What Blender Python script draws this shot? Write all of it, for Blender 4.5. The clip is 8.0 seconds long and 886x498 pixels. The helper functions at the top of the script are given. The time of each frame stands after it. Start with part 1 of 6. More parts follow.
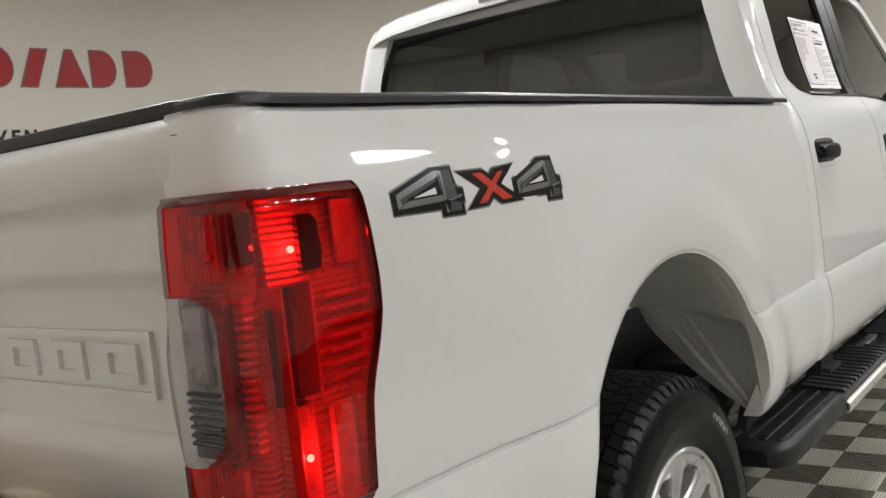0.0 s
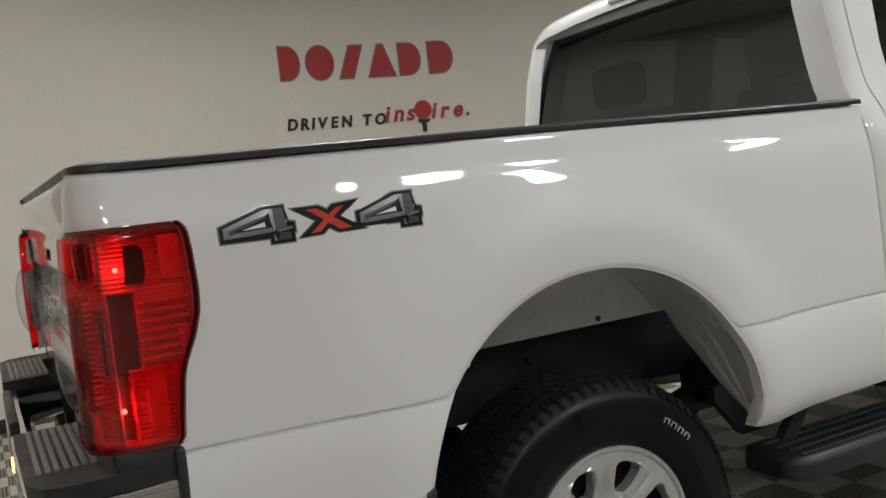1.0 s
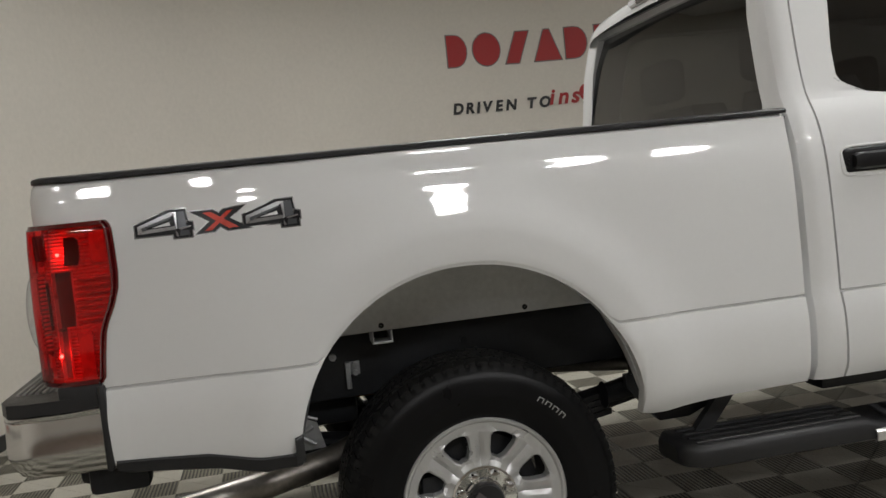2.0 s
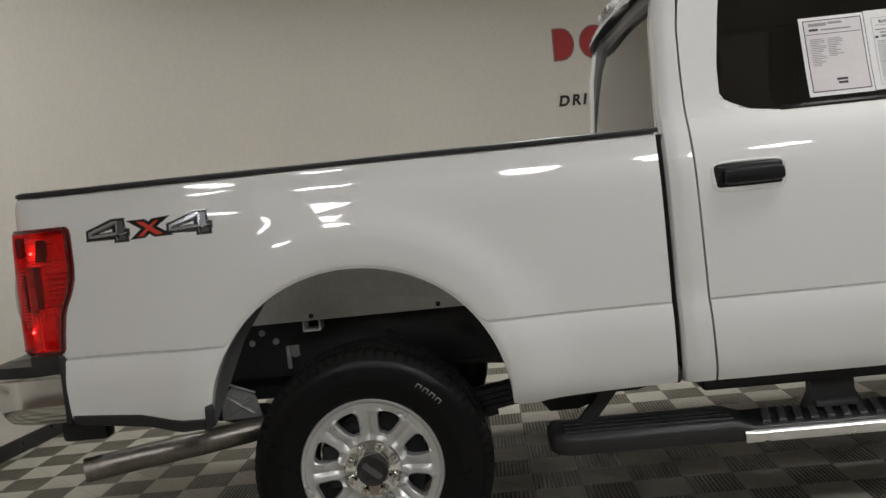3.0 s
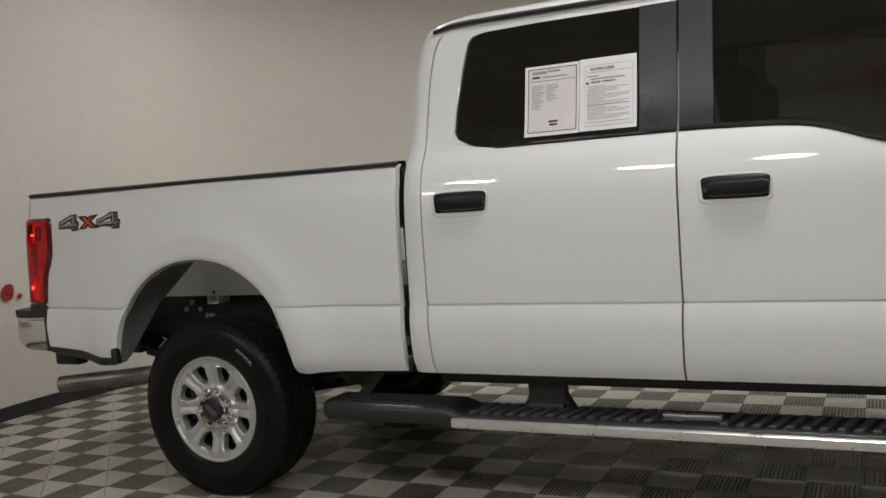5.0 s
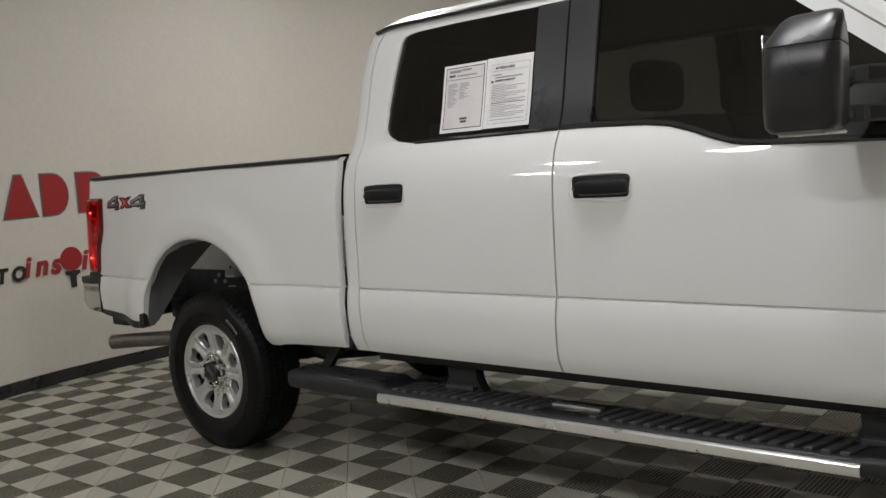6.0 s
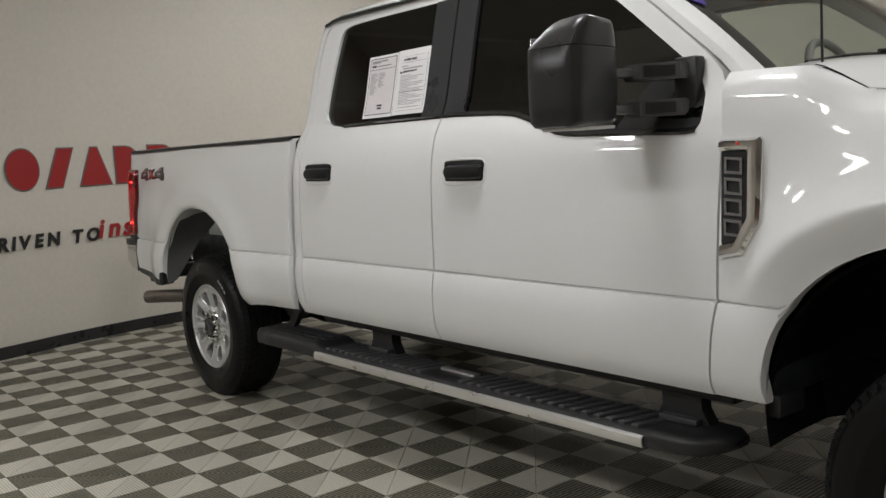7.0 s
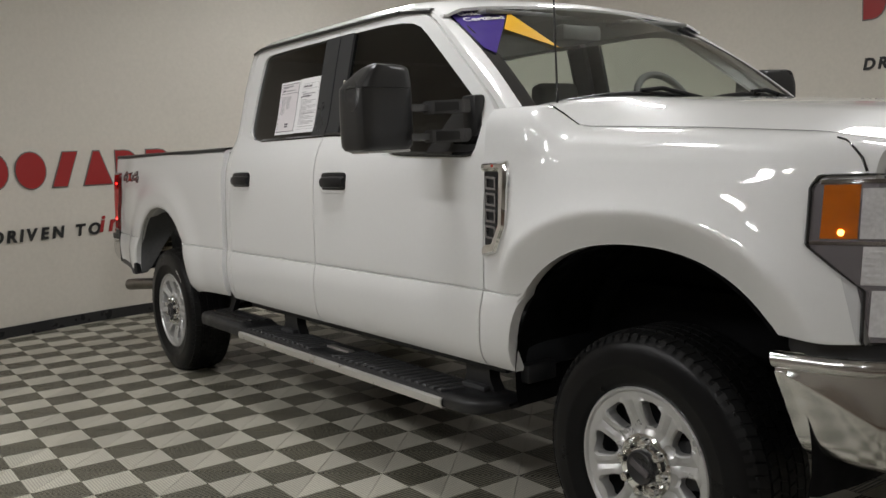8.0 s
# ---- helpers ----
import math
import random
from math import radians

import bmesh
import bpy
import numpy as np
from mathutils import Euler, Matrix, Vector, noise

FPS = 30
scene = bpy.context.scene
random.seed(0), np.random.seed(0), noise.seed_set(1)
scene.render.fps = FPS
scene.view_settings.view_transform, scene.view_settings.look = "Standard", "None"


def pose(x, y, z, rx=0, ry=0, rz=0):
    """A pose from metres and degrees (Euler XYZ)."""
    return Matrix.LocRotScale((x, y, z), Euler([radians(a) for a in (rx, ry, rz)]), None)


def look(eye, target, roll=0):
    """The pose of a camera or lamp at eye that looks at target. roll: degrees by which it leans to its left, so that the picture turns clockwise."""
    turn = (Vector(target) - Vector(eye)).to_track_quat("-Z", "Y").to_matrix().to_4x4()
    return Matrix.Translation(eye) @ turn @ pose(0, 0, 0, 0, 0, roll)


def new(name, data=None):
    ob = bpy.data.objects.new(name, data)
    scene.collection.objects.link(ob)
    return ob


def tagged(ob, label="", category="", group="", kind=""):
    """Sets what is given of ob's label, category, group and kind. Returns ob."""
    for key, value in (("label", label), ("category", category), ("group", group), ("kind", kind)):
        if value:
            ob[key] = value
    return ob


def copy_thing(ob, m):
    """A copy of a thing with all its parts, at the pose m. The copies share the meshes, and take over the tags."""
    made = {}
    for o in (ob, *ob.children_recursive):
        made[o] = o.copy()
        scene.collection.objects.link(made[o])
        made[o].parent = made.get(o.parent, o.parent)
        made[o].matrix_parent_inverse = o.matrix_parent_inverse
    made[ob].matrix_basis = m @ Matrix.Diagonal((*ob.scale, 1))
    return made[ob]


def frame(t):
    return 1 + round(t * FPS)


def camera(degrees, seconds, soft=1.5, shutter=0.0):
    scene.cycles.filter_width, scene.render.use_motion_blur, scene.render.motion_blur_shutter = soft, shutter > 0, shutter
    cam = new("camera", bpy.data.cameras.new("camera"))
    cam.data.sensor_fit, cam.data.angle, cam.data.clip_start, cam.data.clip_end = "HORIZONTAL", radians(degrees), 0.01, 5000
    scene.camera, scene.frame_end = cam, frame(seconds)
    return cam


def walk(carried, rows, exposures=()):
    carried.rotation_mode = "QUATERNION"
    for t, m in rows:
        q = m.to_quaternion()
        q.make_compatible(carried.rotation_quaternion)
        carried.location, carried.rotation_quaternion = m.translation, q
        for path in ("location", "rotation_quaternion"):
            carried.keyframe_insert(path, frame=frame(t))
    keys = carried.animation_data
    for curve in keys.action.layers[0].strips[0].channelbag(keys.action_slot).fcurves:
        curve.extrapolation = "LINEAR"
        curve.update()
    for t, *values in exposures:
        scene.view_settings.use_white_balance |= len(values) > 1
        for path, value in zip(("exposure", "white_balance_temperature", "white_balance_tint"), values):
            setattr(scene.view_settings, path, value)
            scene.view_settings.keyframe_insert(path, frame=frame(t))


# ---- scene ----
cam = camera(52.5, 8.0)
PATH = [
    (0, (-1.84, -1.797, 1.302), (-0.267, -0.572, 1.148), -6.2),
    (0.5, (-1.598, -2.242, 1.311), (-0.308, -0.723, 1.149), -6.0),
    (1, (-1.29, -2.718, 1.33), (-0.374, -0.947, 1.183), -6.4),
    (1.2, (-1.15, -2.88, 1.331), (-0.352, -1.051, 1.192), -6.2),
    (2.3, (-0.249, -3.588, 1.323), (-0.014, -1.608, 1.167), -5.8),
    (2.5, (-0.062, -3.677, 1.322), (0.092, -1.689, 1.165), -5.7),
    (3, (0.439, -3.896, 1.339), (0.352, -1.903, 1.187), -5.9),
    (3.5, (1.012, -4.057, 1.334), (0.686, -2.089, 1.184), -5.0),
    (4, (1.582, -4.14, 1.315), (1.106, -2.203, 1.176), -4.2),
    (4.5, (2.175, -4.163, 1.307), (1.518, -2.279, 1.171), -4.0),
    (6, (3.843, -3.633, 1.346), (2.558, -2.11, 1.169), -4.0),
    (6.5, (4.353, -3.419, 1.342), (2.945, -2.018, 1.111), -3.2),
    (7, (4.807, -3.145, 1.331), (3.269, -1.885, 1.113), -3.2),
    (7.5, (5.345, -2.959, 1.335), (3.742, -1.782, 1.119), -2.9),
    (8, (5.833, -2.939, 1.356), (4.22, -1.776, 1.144), -2.5),
]
EXPOSURES = [(0, 0.86), (0.5, 0.56), (1, 0.4), (2.5, 0.18), (3.5, 0.14), (4.5, 0.12), (6, 0.18), (7, 0.18), (8, 0.18)]
walk(cam, [(t, look(eye, target, roll)) for t, eye, target, roll in PATH], exposures=EXPOSURES)


# ---- world and lights ----
world = bpy.data.worlds.new("dim_room")
scene.world = world
world.use_nodes = True
world.node_tree.nodes["Background"].inputs[0].default_value = (0.8, 0.85, 1.0, 1)
world.node_tree.nodes["Background"].inputs[1].default_value = 0.02
LAMP_POWER = 55.0
# lamps at y > 0 and the farthest one are added as fill light
LAMPS = [(0.9, -5.1), (2.05, -5.1), (3.0, -5.1), (-0.9, -5.4), (-2.4, -7.2), (5.7, -5.2), (7.9, -2.6), (8.2, 0.6), (-0.6, 0.8), (0.9, 2.3), (3.9, 1.5), (2.6, -1.4)]
CEILING = 3.7


# ---- materials ----
def mat(name, color, rough=0.5, metal=0.0, coat=0.0, vary=0.08, scale=6.0, fine=60.0, bump=0.0, spec=0.5, rand=0.0, transmission=0.0, ior=1.45):
    m = bpy.data.materials.new(name)
    m.use_nodes = True
    nt = m.node_tree
    b = nt.nodes["Principled BSDF"]
    b.inputs["Roughness"].default_value = rough
    b.inputs["Metallic"].default_value = metal
    b.inputs["Coat Weight"].default_value = coat
    b.inputs["Coat Roughness"].default_value = 0.03
    b.inputs["Specular IOR Level"].default_value = spec
    b.inputs["Transmission Weight"].default_value = transmission
    b.inputs["IOR"].default_value = ior
    tc = nt.nodes.new("ShaderNodeTexCoord")
    n1 = nt.nodes.new("ShaderNodeTexNoise")
    n1.inputs["Scale"].default_value = scale
    n1.inputs["Detail"].default_value = 5
    n2 = nt.nodes.new("ShaderNodeTexNoise")
    n2.inputs["Scale"].default_value = fine
    n2.inputs["Detail"].default_value = 3
    nt.links.new(tc.outputs["Object"], n1.inputs["Vector"])
    nt.links.new(tc.outputs["Object"], n2.inputs["Vector"])
    add = nt.nodes.new("ShaderNodeMath")
    add.operation = "ADD"
    nt.links.new(n1.outputs["Fac"], add.inputs[0])
    nt.links.new(n2.outputs["Fac"], add.inputs[1])
    ramp = nt.nodes.new("ShaderNodeMapRange")
    ramp.inputs["From Min"].default_value = 0.6
    ramp.inputs["From Max"].default_value = 1.4
    ramp.inputs["To Min"].default_value = 1.0 - vary
    ramp.inputs["To Max"].default_value = 1.0 + vary
    nt.links.new(add.outputs[0], ramp.inputs["Value"])
    last = ramp.outputs["Result"]
    if rand:
        info = nt.nodes.new("ShaderNodeObjectInfo")
        r2 = nt.nodes.new("ShaderNodeMapRange")
        r2.inputs["To Min"].default_value = 1.0 - rand
        r2.inputs["To Max"].default_value = 1.0 + rand
        nt.links.new(info.outputs["Random"], r2.inputs["Value"])
        mul = nt.nodes.new("ShaderNodeMath")
        mul.operation = "MULTIPLY"
        nt.links.new(last, mul.inputs[0])
        nt.links.new(r2.outputs["Result"], mul.inputs[1])
        last = mul.outputs[0]
    mix = nt.nodes.new("ShaderNodeVectorMath")
    mix.operation = "SCALE"
    mix.inputs[0].default_value = color
    nt.links.new(last, mix.inputs["Scale"])
    nt.links.new(mix.outputs[0], b.inputs["Base Color"])
    rr = nt.nodes.new("ShaderNodeMapRange")
    rr.inputs["From Min"].default_value = 0.3
    rr.inputs["From Max"].default_value = 0.7
    rr.inputs["To Min"].default_value = max(0.0, rough - 0.25 * rough)
    rr.inputs["To Max"].default_value = min(1.0, rough + 0.2 * rough)
    nt.links.new(n1.outputs["Fac"], rr.inputs["Value"])
    nt.links.new(rr.outputs["Result"], b.inputs["Roughness"])
    if bump:
        bp = nt.nodes.new("ShaderNodeBump")
        bp.inputs["Strength"].default_value = bump
        bp.inputs["Distance"].default_value = 0.002
        nt.links.new(n2.outputs["Fac"], bp.inputs["Height"])
        nt.links.new(bp.outputs["Normal"], b.inputs["Normal"])
    return m


def glass(name, tint, gloss=1.0):
    """A thin pane: a tinted clear part under a mirror-like skin that grows towards grazing angles."""
    m = bpy.data.materials.new(name)
    m.use_nodes = True
    nt = m.node_tree
    nt.nodes.remove(nt.nodes["Principled BSDF"])
    out = nt.nodes["Material Output"]
    tr = nt.nodes.new("ShaderNodeBsdfTransparent")
    tr.inputs[0].default_value = (*tint, 1)
    gl = nt.nodes.new("ShaderNodeBsdfGlossy")
    gl.inputs["Roughness"].default_value = 0.02
    gl.inputs["Color"].default_value = (gloss, gloss, gloss, 1)
    lw = nt.nodes.new("ShaderNodeLayerWeight")
    lw.inputs["Blend"].default_value = 0.5
    power = nt.nodes.new("ShaderNodeMath")
    power.operation = "POWER"
    power.inputs[1].default_value = 5.0
    nt.links.new(lw.outputs["Facing"], power.inputs[0])
    fr = nt.nodes.new("ShaderNodeMath")
    fr.operation = "MULTIPLY_ADD"
    fr.inputs[1].default_value, fr.inputs[2].default_value = 0.91, 0.08
    nt.links.new(power.outputs[0], fr.inputs[0])
    mx = nt.nodes.new("ShaderNodeMixShader")
    nt.links.new(fr.outputs[0], mx.inputs[0])
    nt.links.new(tr.outputs[0], mx.inputs[1])
    nt.links.new(gl.outputs[0], mx.inputs[2])
    nt.links.new(mx.outputs[0], out.inputs["Surface"])
    return m


def glow(name, color, strength):
    m = bpy.data.materials.new(name)
    m.use_nodes = True
    b = m.node_tree.nodes["Principled BSDF"]
    b.inputs["Base Color"].default_value = (*color, 1)
    b.inputs["Emission Color"].default_value = (*color, 1)
    b.inputs["Emission Strength"].default_value = strength
    return m


def ribbed(name, color, pitch, turn, depth, vary=0.1, floor_seen=0.7):
    """Floor-tile plastic with fine open ribs, different tile by tile."""
    m = mat(name, color, 0.42, vary=vary, scale=3.0, fine=90.0, rand=0.10)
    nt = m.node_tree
    b = nt.nodes["Principled BSDF"]
    tc = nt.nodes.new("ShaderNodeTexCoord")
    mp = nt.nodes.new("ShaderNodeMapping")
    mp.inputs["Rotation"].default_value = (0, 0, radians(turn))
    wv = nt.nodes.new("ShaderNodeTexWave")
    wv.wave_type, wv.bands_direction, wv.wave_profile = "BANDS", "X", "SIN"
    wv.inputs["Scale"].default_value = 2 * math.pi / pitch / 20
    wv.inputs["Distortion"].default_value = 0.0
    nt.links.new(tc.outputs["Object"], mp.inputs["Vector"])
    nt.links.new(mp.outputs[0], wv.inputs["Vector"])
    bp = nt.nodes.new("ShaderNodeBump")
    bp.inputs["Strength"].default_value = 0.8
    bp.inputs["Distance"].default_value = depth
    nt.links.new(wv.outputs["Fac"], bp.inputs["Height"])
    nt.links.new(bp.outputs["Normal"], b.inputs["Normal"])
    # the open slots between the ribs let the dark ground show
    slot = nt.nodes.new("ShaderNodeMapRange")
    slot.inputs["From Min"].default_value = 0.40
    slot.inputs["From Max"].default_value = 0.55
    slot.inputs["To Min"].default_value = floor_seen
    slot.inputs["To Max"].default_value = 1.0
    nt.links.new(wv.outputs["Fac"], slot.inputs["Value"])
    old = b.inputs["Base Color"].links[0].from_socket
    shade = nt.nodes.new("ShaderNodeVectorMath")
    shade.operation = "SCALE"
    nt.links.new(old, shade.inputs[0])
    nt.links.new(slot.outputs["Result"], shade.inputs["Scale"])
    nt.links.new(shade.outputs[0], b.inputs["Base Color"])
    return m


WHITE = mat("white_car_paint", (0.80, 0.80, 0.79), 0.45, coat=1.0, vary=0.012, scale=2.0)
WALL = mat("beige_wall_paint", (0.63, 0.592, 0.525), 0.75, vary=0.055, scale=0.7, fine=30, bump=0.15)
CEIL = mat("ceiling_paint", (0.70, 0.69, 0.66), 0.85, vary=0.04, scale=1.0)
BLACK = mat("black_textured_plastic", (0.022, 0.022, 0.023), 0.42, vary=0.15, scale=9, fine=400, bump=0.25)
MIRRORSHELL = mat("black_mirror_shell_plastic", (0.026, 0.026, 0.027), 0.32, vary=0.06, scale=5, fine=500, bump=0.1)
SATIN = mat("satin_black_plastic", (0.026, 0.026, 0.027), 0.33, vary=0.1, scale=9, fine=300)
GLOSSBLACK = mat("gloss_black_trim", (0.012, 0.012, 0.013), 0.12, coat=0.5, vary=0.05)
HANDLE = mat("matt_black_handle_plastic", (0.011, 0.011, 0.012), 0.42, spec=0.3, vary=0.15, scale=20, fine=400, bump=0.1)
ARMBLACK = mat("glossy_mirror_arm_plastic", (0.11, 0.11, 0.113), 0.24, spec=0.9, vary=0.08)
TRIM = mat("charcoal_pillar_trim", (0.035, 0.036, 0.038), 0.35, vary=0.06)
RUBBER = mat("tyre_rubber", (0.008, 0.008, 0.008), 0.55, spec=0.3, vary=0.2, scale=14, fine=180, bump=0.25)
SIDEWALL = mat("dressed_tyre_sidewall", (0.006, 0.006, 0.0065), 0.34, spec=0.22, vary=0.15, scale=10, fine=120, bump=0.08)
TYREMARK = mat("tyre_side_marking", (0.55, 0.55, 0.52), 0.6)
CHROME = mat("chrome", (0.82, 0.82, 0.81), 0.06, metal=1.0, vary=0.03)
ALLOY = mat("silver_wheel_paint", (0.60, 0.60, 0.595), 0.33, metal=0.55, coat=0.4, vary=0.04, scale=8)
STEEL = mat("brushed_exhaust_steel", (0.27, 0.25, 0.225), 0.42, metal=1.0, vary=0.25, scale=9, fine=60)
CHASSIS = mat("black_chassis_paint", (0.014, 0.015, 0.017), 0.5, vary=0.3, scale=10, bump=0.2)
GREYPAINT = mat("grey_wheelhouse_paint", (0.76, 0.77, 0.765), 0.5, vary=0.10, scale=5, bump=0.1)
BRACKET = mat("bare_steel_bracket", (0.36, 0.37, 0.375), 0.45, metal=0.5, vary=0.15, scale=25)
LIPGREY = mat("dark_grey_lip_plastic", (0.14, 0.142, 0.145), 0.5, vary=0.15, scale=8, bump=0.1)
GUARD = mat("grey_splash_guard_plastic", (0.68, 0.685, 0.685), 0.5, vary=0.12, scale=7, bump=0.15)
VENTBAR = mat("satin_vent_metal", (0.42, 0.42, 0.43), 0.22, metal=0.85, vary=0.1)
BRUSHED = mat("bright_step_strip", (0.88, 0.87, 0.85), 0.34, metal=0.9, vary=0.02, scale=20)
STEPPAD = mat("grey_step_pad", (0.055, 0.055, 0.057), 0.55, vary=0.2, scale=20, fine=300, bump=0.3)
BUMPPAD = mat("grey_bumper_pad", (0.30, 0.30, 0.29), 0.45, vary=0.1, scale=20, fine=300, bump=0.2)
REDLENS = glass("red_lamp_lens", (0.95, 0.006, 0.006), 0.55)
LENSBORDER = mat("dark_red_lens_border", (0.11, 0.004, 0.005), 0.1, coat=1.0, vary=0.05)
REDPANEL = mat("pale_lamp_panel", (0.82, 0.74, 0.74), 0.3, metal=0.1, vary=0.15, scale=30, fine=300, bump=0.4)
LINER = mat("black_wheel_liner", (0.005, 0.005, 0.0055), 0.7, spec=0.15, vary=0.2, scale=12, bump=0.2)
BUMPERCHROME = mat("bumper_chrome", (0.72, 0.715, 0.70), 0.17, metal=1.0, vary=0.04, scale=5)
CLEARLENS = glass("clear_lamp_lens", (0.90, 0.90, 0.91), 0.55)
REDREFLECT = mat("lamp_reflector", (0.92, 0.88, 0.88), 0.3, metal=0.1, vary=0.2, scale=14, fine=160)
wv = REDREFLECT.node_tree.nodes.new("ShaderNodeTexWave")
wv.wave_type, wv.bands_direction = "BANDS", "Z"
wv.inputs["Scale"].default_value = math.pi / 10 / 0.009
wv.inputs["Distortion"].default_value = 0.0
bp = REDREFLECT.node_tree.nodes.new("ShaderNodeBump")
bp.inputs["Distance"].default_value = 0.004
REDREFLECT.node_tree.links.new(REDREFLECT.node_tree.nodes["Texture Coordinate"].outputs["Object"], wv.inputs["Vector"])
REDREFLECT.node_tree.links.new(wv.outputs["Fac"], bp.inputs["Height"])
REDREFLECT.node_tree.links.new(bp.outputs["Normal"], REDREFLECT.node_tree.nodes["Principled BSDF"].inputs["Normal"])
SMOKED = mat("smoked_lamp_metal", (0.20, 0.17, 0.17), 0.12, metal=1.0, vary=0.12, scale=12)
DARKRED = mat("dark_red_lamp_bowl", (0.045, 0.03, 0.03), 0.15, coat=0.6, vary=0.3, scale=20)
POCKET = mat("brown_red_lamp_pocket", (0.17, 0.09, 0.09), 0.25, vary=0.2, scale=20)
LAMPBEZEL = mat("lilac_grey_lamp_bezel", (0.27, 0.25, 0.26), 0.25, metal=0.4, vary=0.1)
HEADSILVER = mat("bright_headlamp_reflector", (0.92, 0.91, 0.90), 0.2, metal=0.25, vary=0.15, scale=30, fine=120, bump=0.6)
LAMPPALE = mat("pale_grey_lamp_plate", (0.36, 0.33, 0.34), 0.3, metal=0.3, vary=0.15, scale=20)
LAMPGREY = mat("grey_reversing_reflector", (0.30, 0.28, 0.29), 0.3, metal=0.4, vary=0.2, scale=25, fine=200, bump=0.5)
SILVERREFLECT = mat("silver_reflector", (0.75, 0.73, 0.74), 0.12, metal=1.0, vary=0.1, scale=30)
AMBER = mat("amber_lens", (0.66, 0.17, 0.010), 0.12, coat=1.0, vary=0.15, scale=30)
GREYLAMP = mat("grey_lamp_bezel", (0.13, 0.12, 0.125), 0.22, metal=0.4, vary=0.1)
TINT = glass("dark_privacy_glass", (0.03, 0.031, 0.033))
TINTFRONT = glass("tinted_door_glass", (0.05, 0.05, 0.048))
TINTREAR = glass("rear_privacy_glass", (0.045, 0.045, 0.044))
SCREEN = glass("windshield_glass", (0.84, 0.89, 0.85))
PAPER = mat("white_paper", (0.83, 0.82, 0.82), 0.7, vary=0.02)
PINKPAPER = mat("pinkish_printed_paper", (0.74, 0.70, 0.71), 0.65, vary=0.05, scale=12)
INK = mat("grey_print", (0.34, 0.33, 0.34), 0.7)
DARKINK = mat("dark_print", (0.07, 0.055, 0.07), 0.7)
DECALGREY = mat("grey_decal_vinyl", (0.13, 0.135, 0.145), 0.25, metal=0.5, vary=0.06)
DECALLIGHT = mat("light_grey_decal_vinyl", (0.46, 0.46, 0.47), 0.22, metal=0.8, vary=0.05)
DECALRED = mat("red_decal_vinyl", (0.62, 0.055, 0.03), 0.3, vary=0.05)
DECALBLACK = mat("black_decal_vinyl", (0.012, 0.012, 0.013), 0.25)
SIGNRED = mat("red_sign_vinyl", (0.33, 0.02, 0.02), 0.5, vary=0.06)
SIGNBLACK = mat("black_sign_vinyl", (0.02, 0.02, 0.02), 0.5, vary=0.06)
SIGNGREY = mat("grey_sign_edge", (0.16, 0.15, 0.14), 0.5)
PURPLE = mat("purple_windshield_sticker", (0.055, 0.03, 0.22), 0.4, vary=0.05)
YELLOW = mat("yellow_windshield_sticker", (0.72, 0.40, 0.02), 0.4, vary=0.05)
SEAT = mat("dark_grey_seat_cloth", (0.10, 0.10, 0.10), 0.8, vary=0.15, scale=12, fine=200, bump=0.2)
CABIN = mat("grey_cabin_plastic", (0.20, 0.20, 0.195), 0.6, vary=0.1)
ORANGE = mat("orange_tag", (0.75, 0.30, 0.02), 0.5)
LIGHTTILE = ribbed("light_floor_tile", (0.53, 0.507, 0.43), 0.0125, 90, 0.0012, floor_seen=0.72)
DARKTILE = ribbed("dark_floor_tile", (0.20, 0.187, 0.138), 0.0175, 0, 0.004, 0.2, 0.06)
BROWNFLOOR = mat("brown_room_floor", (0.075, 0.045, 0.028), 0.6, vary=0.25, scale=3, fine=120, bump=0.2)
TILEGAP = mat("dark_underfloor", (0.03, 0.03, 0.027), 0.8)
LAMPGLOW = glow("lamp_diffuser", (0.99, 0.988, 0.99), LAMP_POWER)
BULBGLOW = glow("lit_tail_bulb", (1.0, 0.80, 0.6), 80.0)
AMBERGLOW = glow("lit_amber_bulb", (1.0, 0.55, 0.10), 5.0)
LAMPBODY = mat("lamp_housing", (0.5, 0.5, 0.5), 0.4)


# ---- builders ----
def outward(bm, middle=(1.9, 0.0, 1.1)):
    """Turns an open sheet so that its faces look away from the truck's middle."""
    bm.normal_update()
    if sum((f.calc_center_median() - Vector(middle)).dot(f.normal) * f.calc_area() for f in bm.faces) < 0:
        bmesh.ops.reverse_faces(bm, faces=bm.faces)
    return bm


def finish(bm, name, angle=35, material=None):
    bmesh.ops.remove_doubles(bm, verts=bm.verts, dist=1e-6)
    if material and material.name.endswith(("glass", "lens")):
        outward(bm)
    me = bpy.data.meshes.new(name)
    bm.to_mesh(me)
    bm.free()
    me.polygons.foreach_set("use_smooth", [True] * len(me.polygons))
    me.set_sharp_from_angle(angle=radians(angle))
    return me


def part(name, bm, material, parent, label="", angle=35):
    me = finish(bm, name, angle, material)
    me.materials.append(material)
    ob = new(name, me)
    ob.parent = parent
    if label:
        ob["label"] = label
    return ob


def thing(name, label, category, at=(0, 0, 0), group="", kind=""):
    ob = new(name)
    ob.empty_display_size = 0.1
    ob.matrix_world = pose(*at)
    return tagged(ob, label, category, group, kind)


def pair(name, bm, material, parent, label="", angle=35):
    """The part on the right-hand side, and its mirror image on the left."""
    me = finish(bm, name, angle, material)
    me.materials.append(material)
    other = me.copy()
    other.transform(Matrix.Diagonal((1, -1, 1, 1)))
    other.flip_normals()
    made = []
    for data in (me, other):
        ob = new(name, data)
        ob.parent = parent
        if label:
            ob["label"] = label
        made.append(ob)
    return made


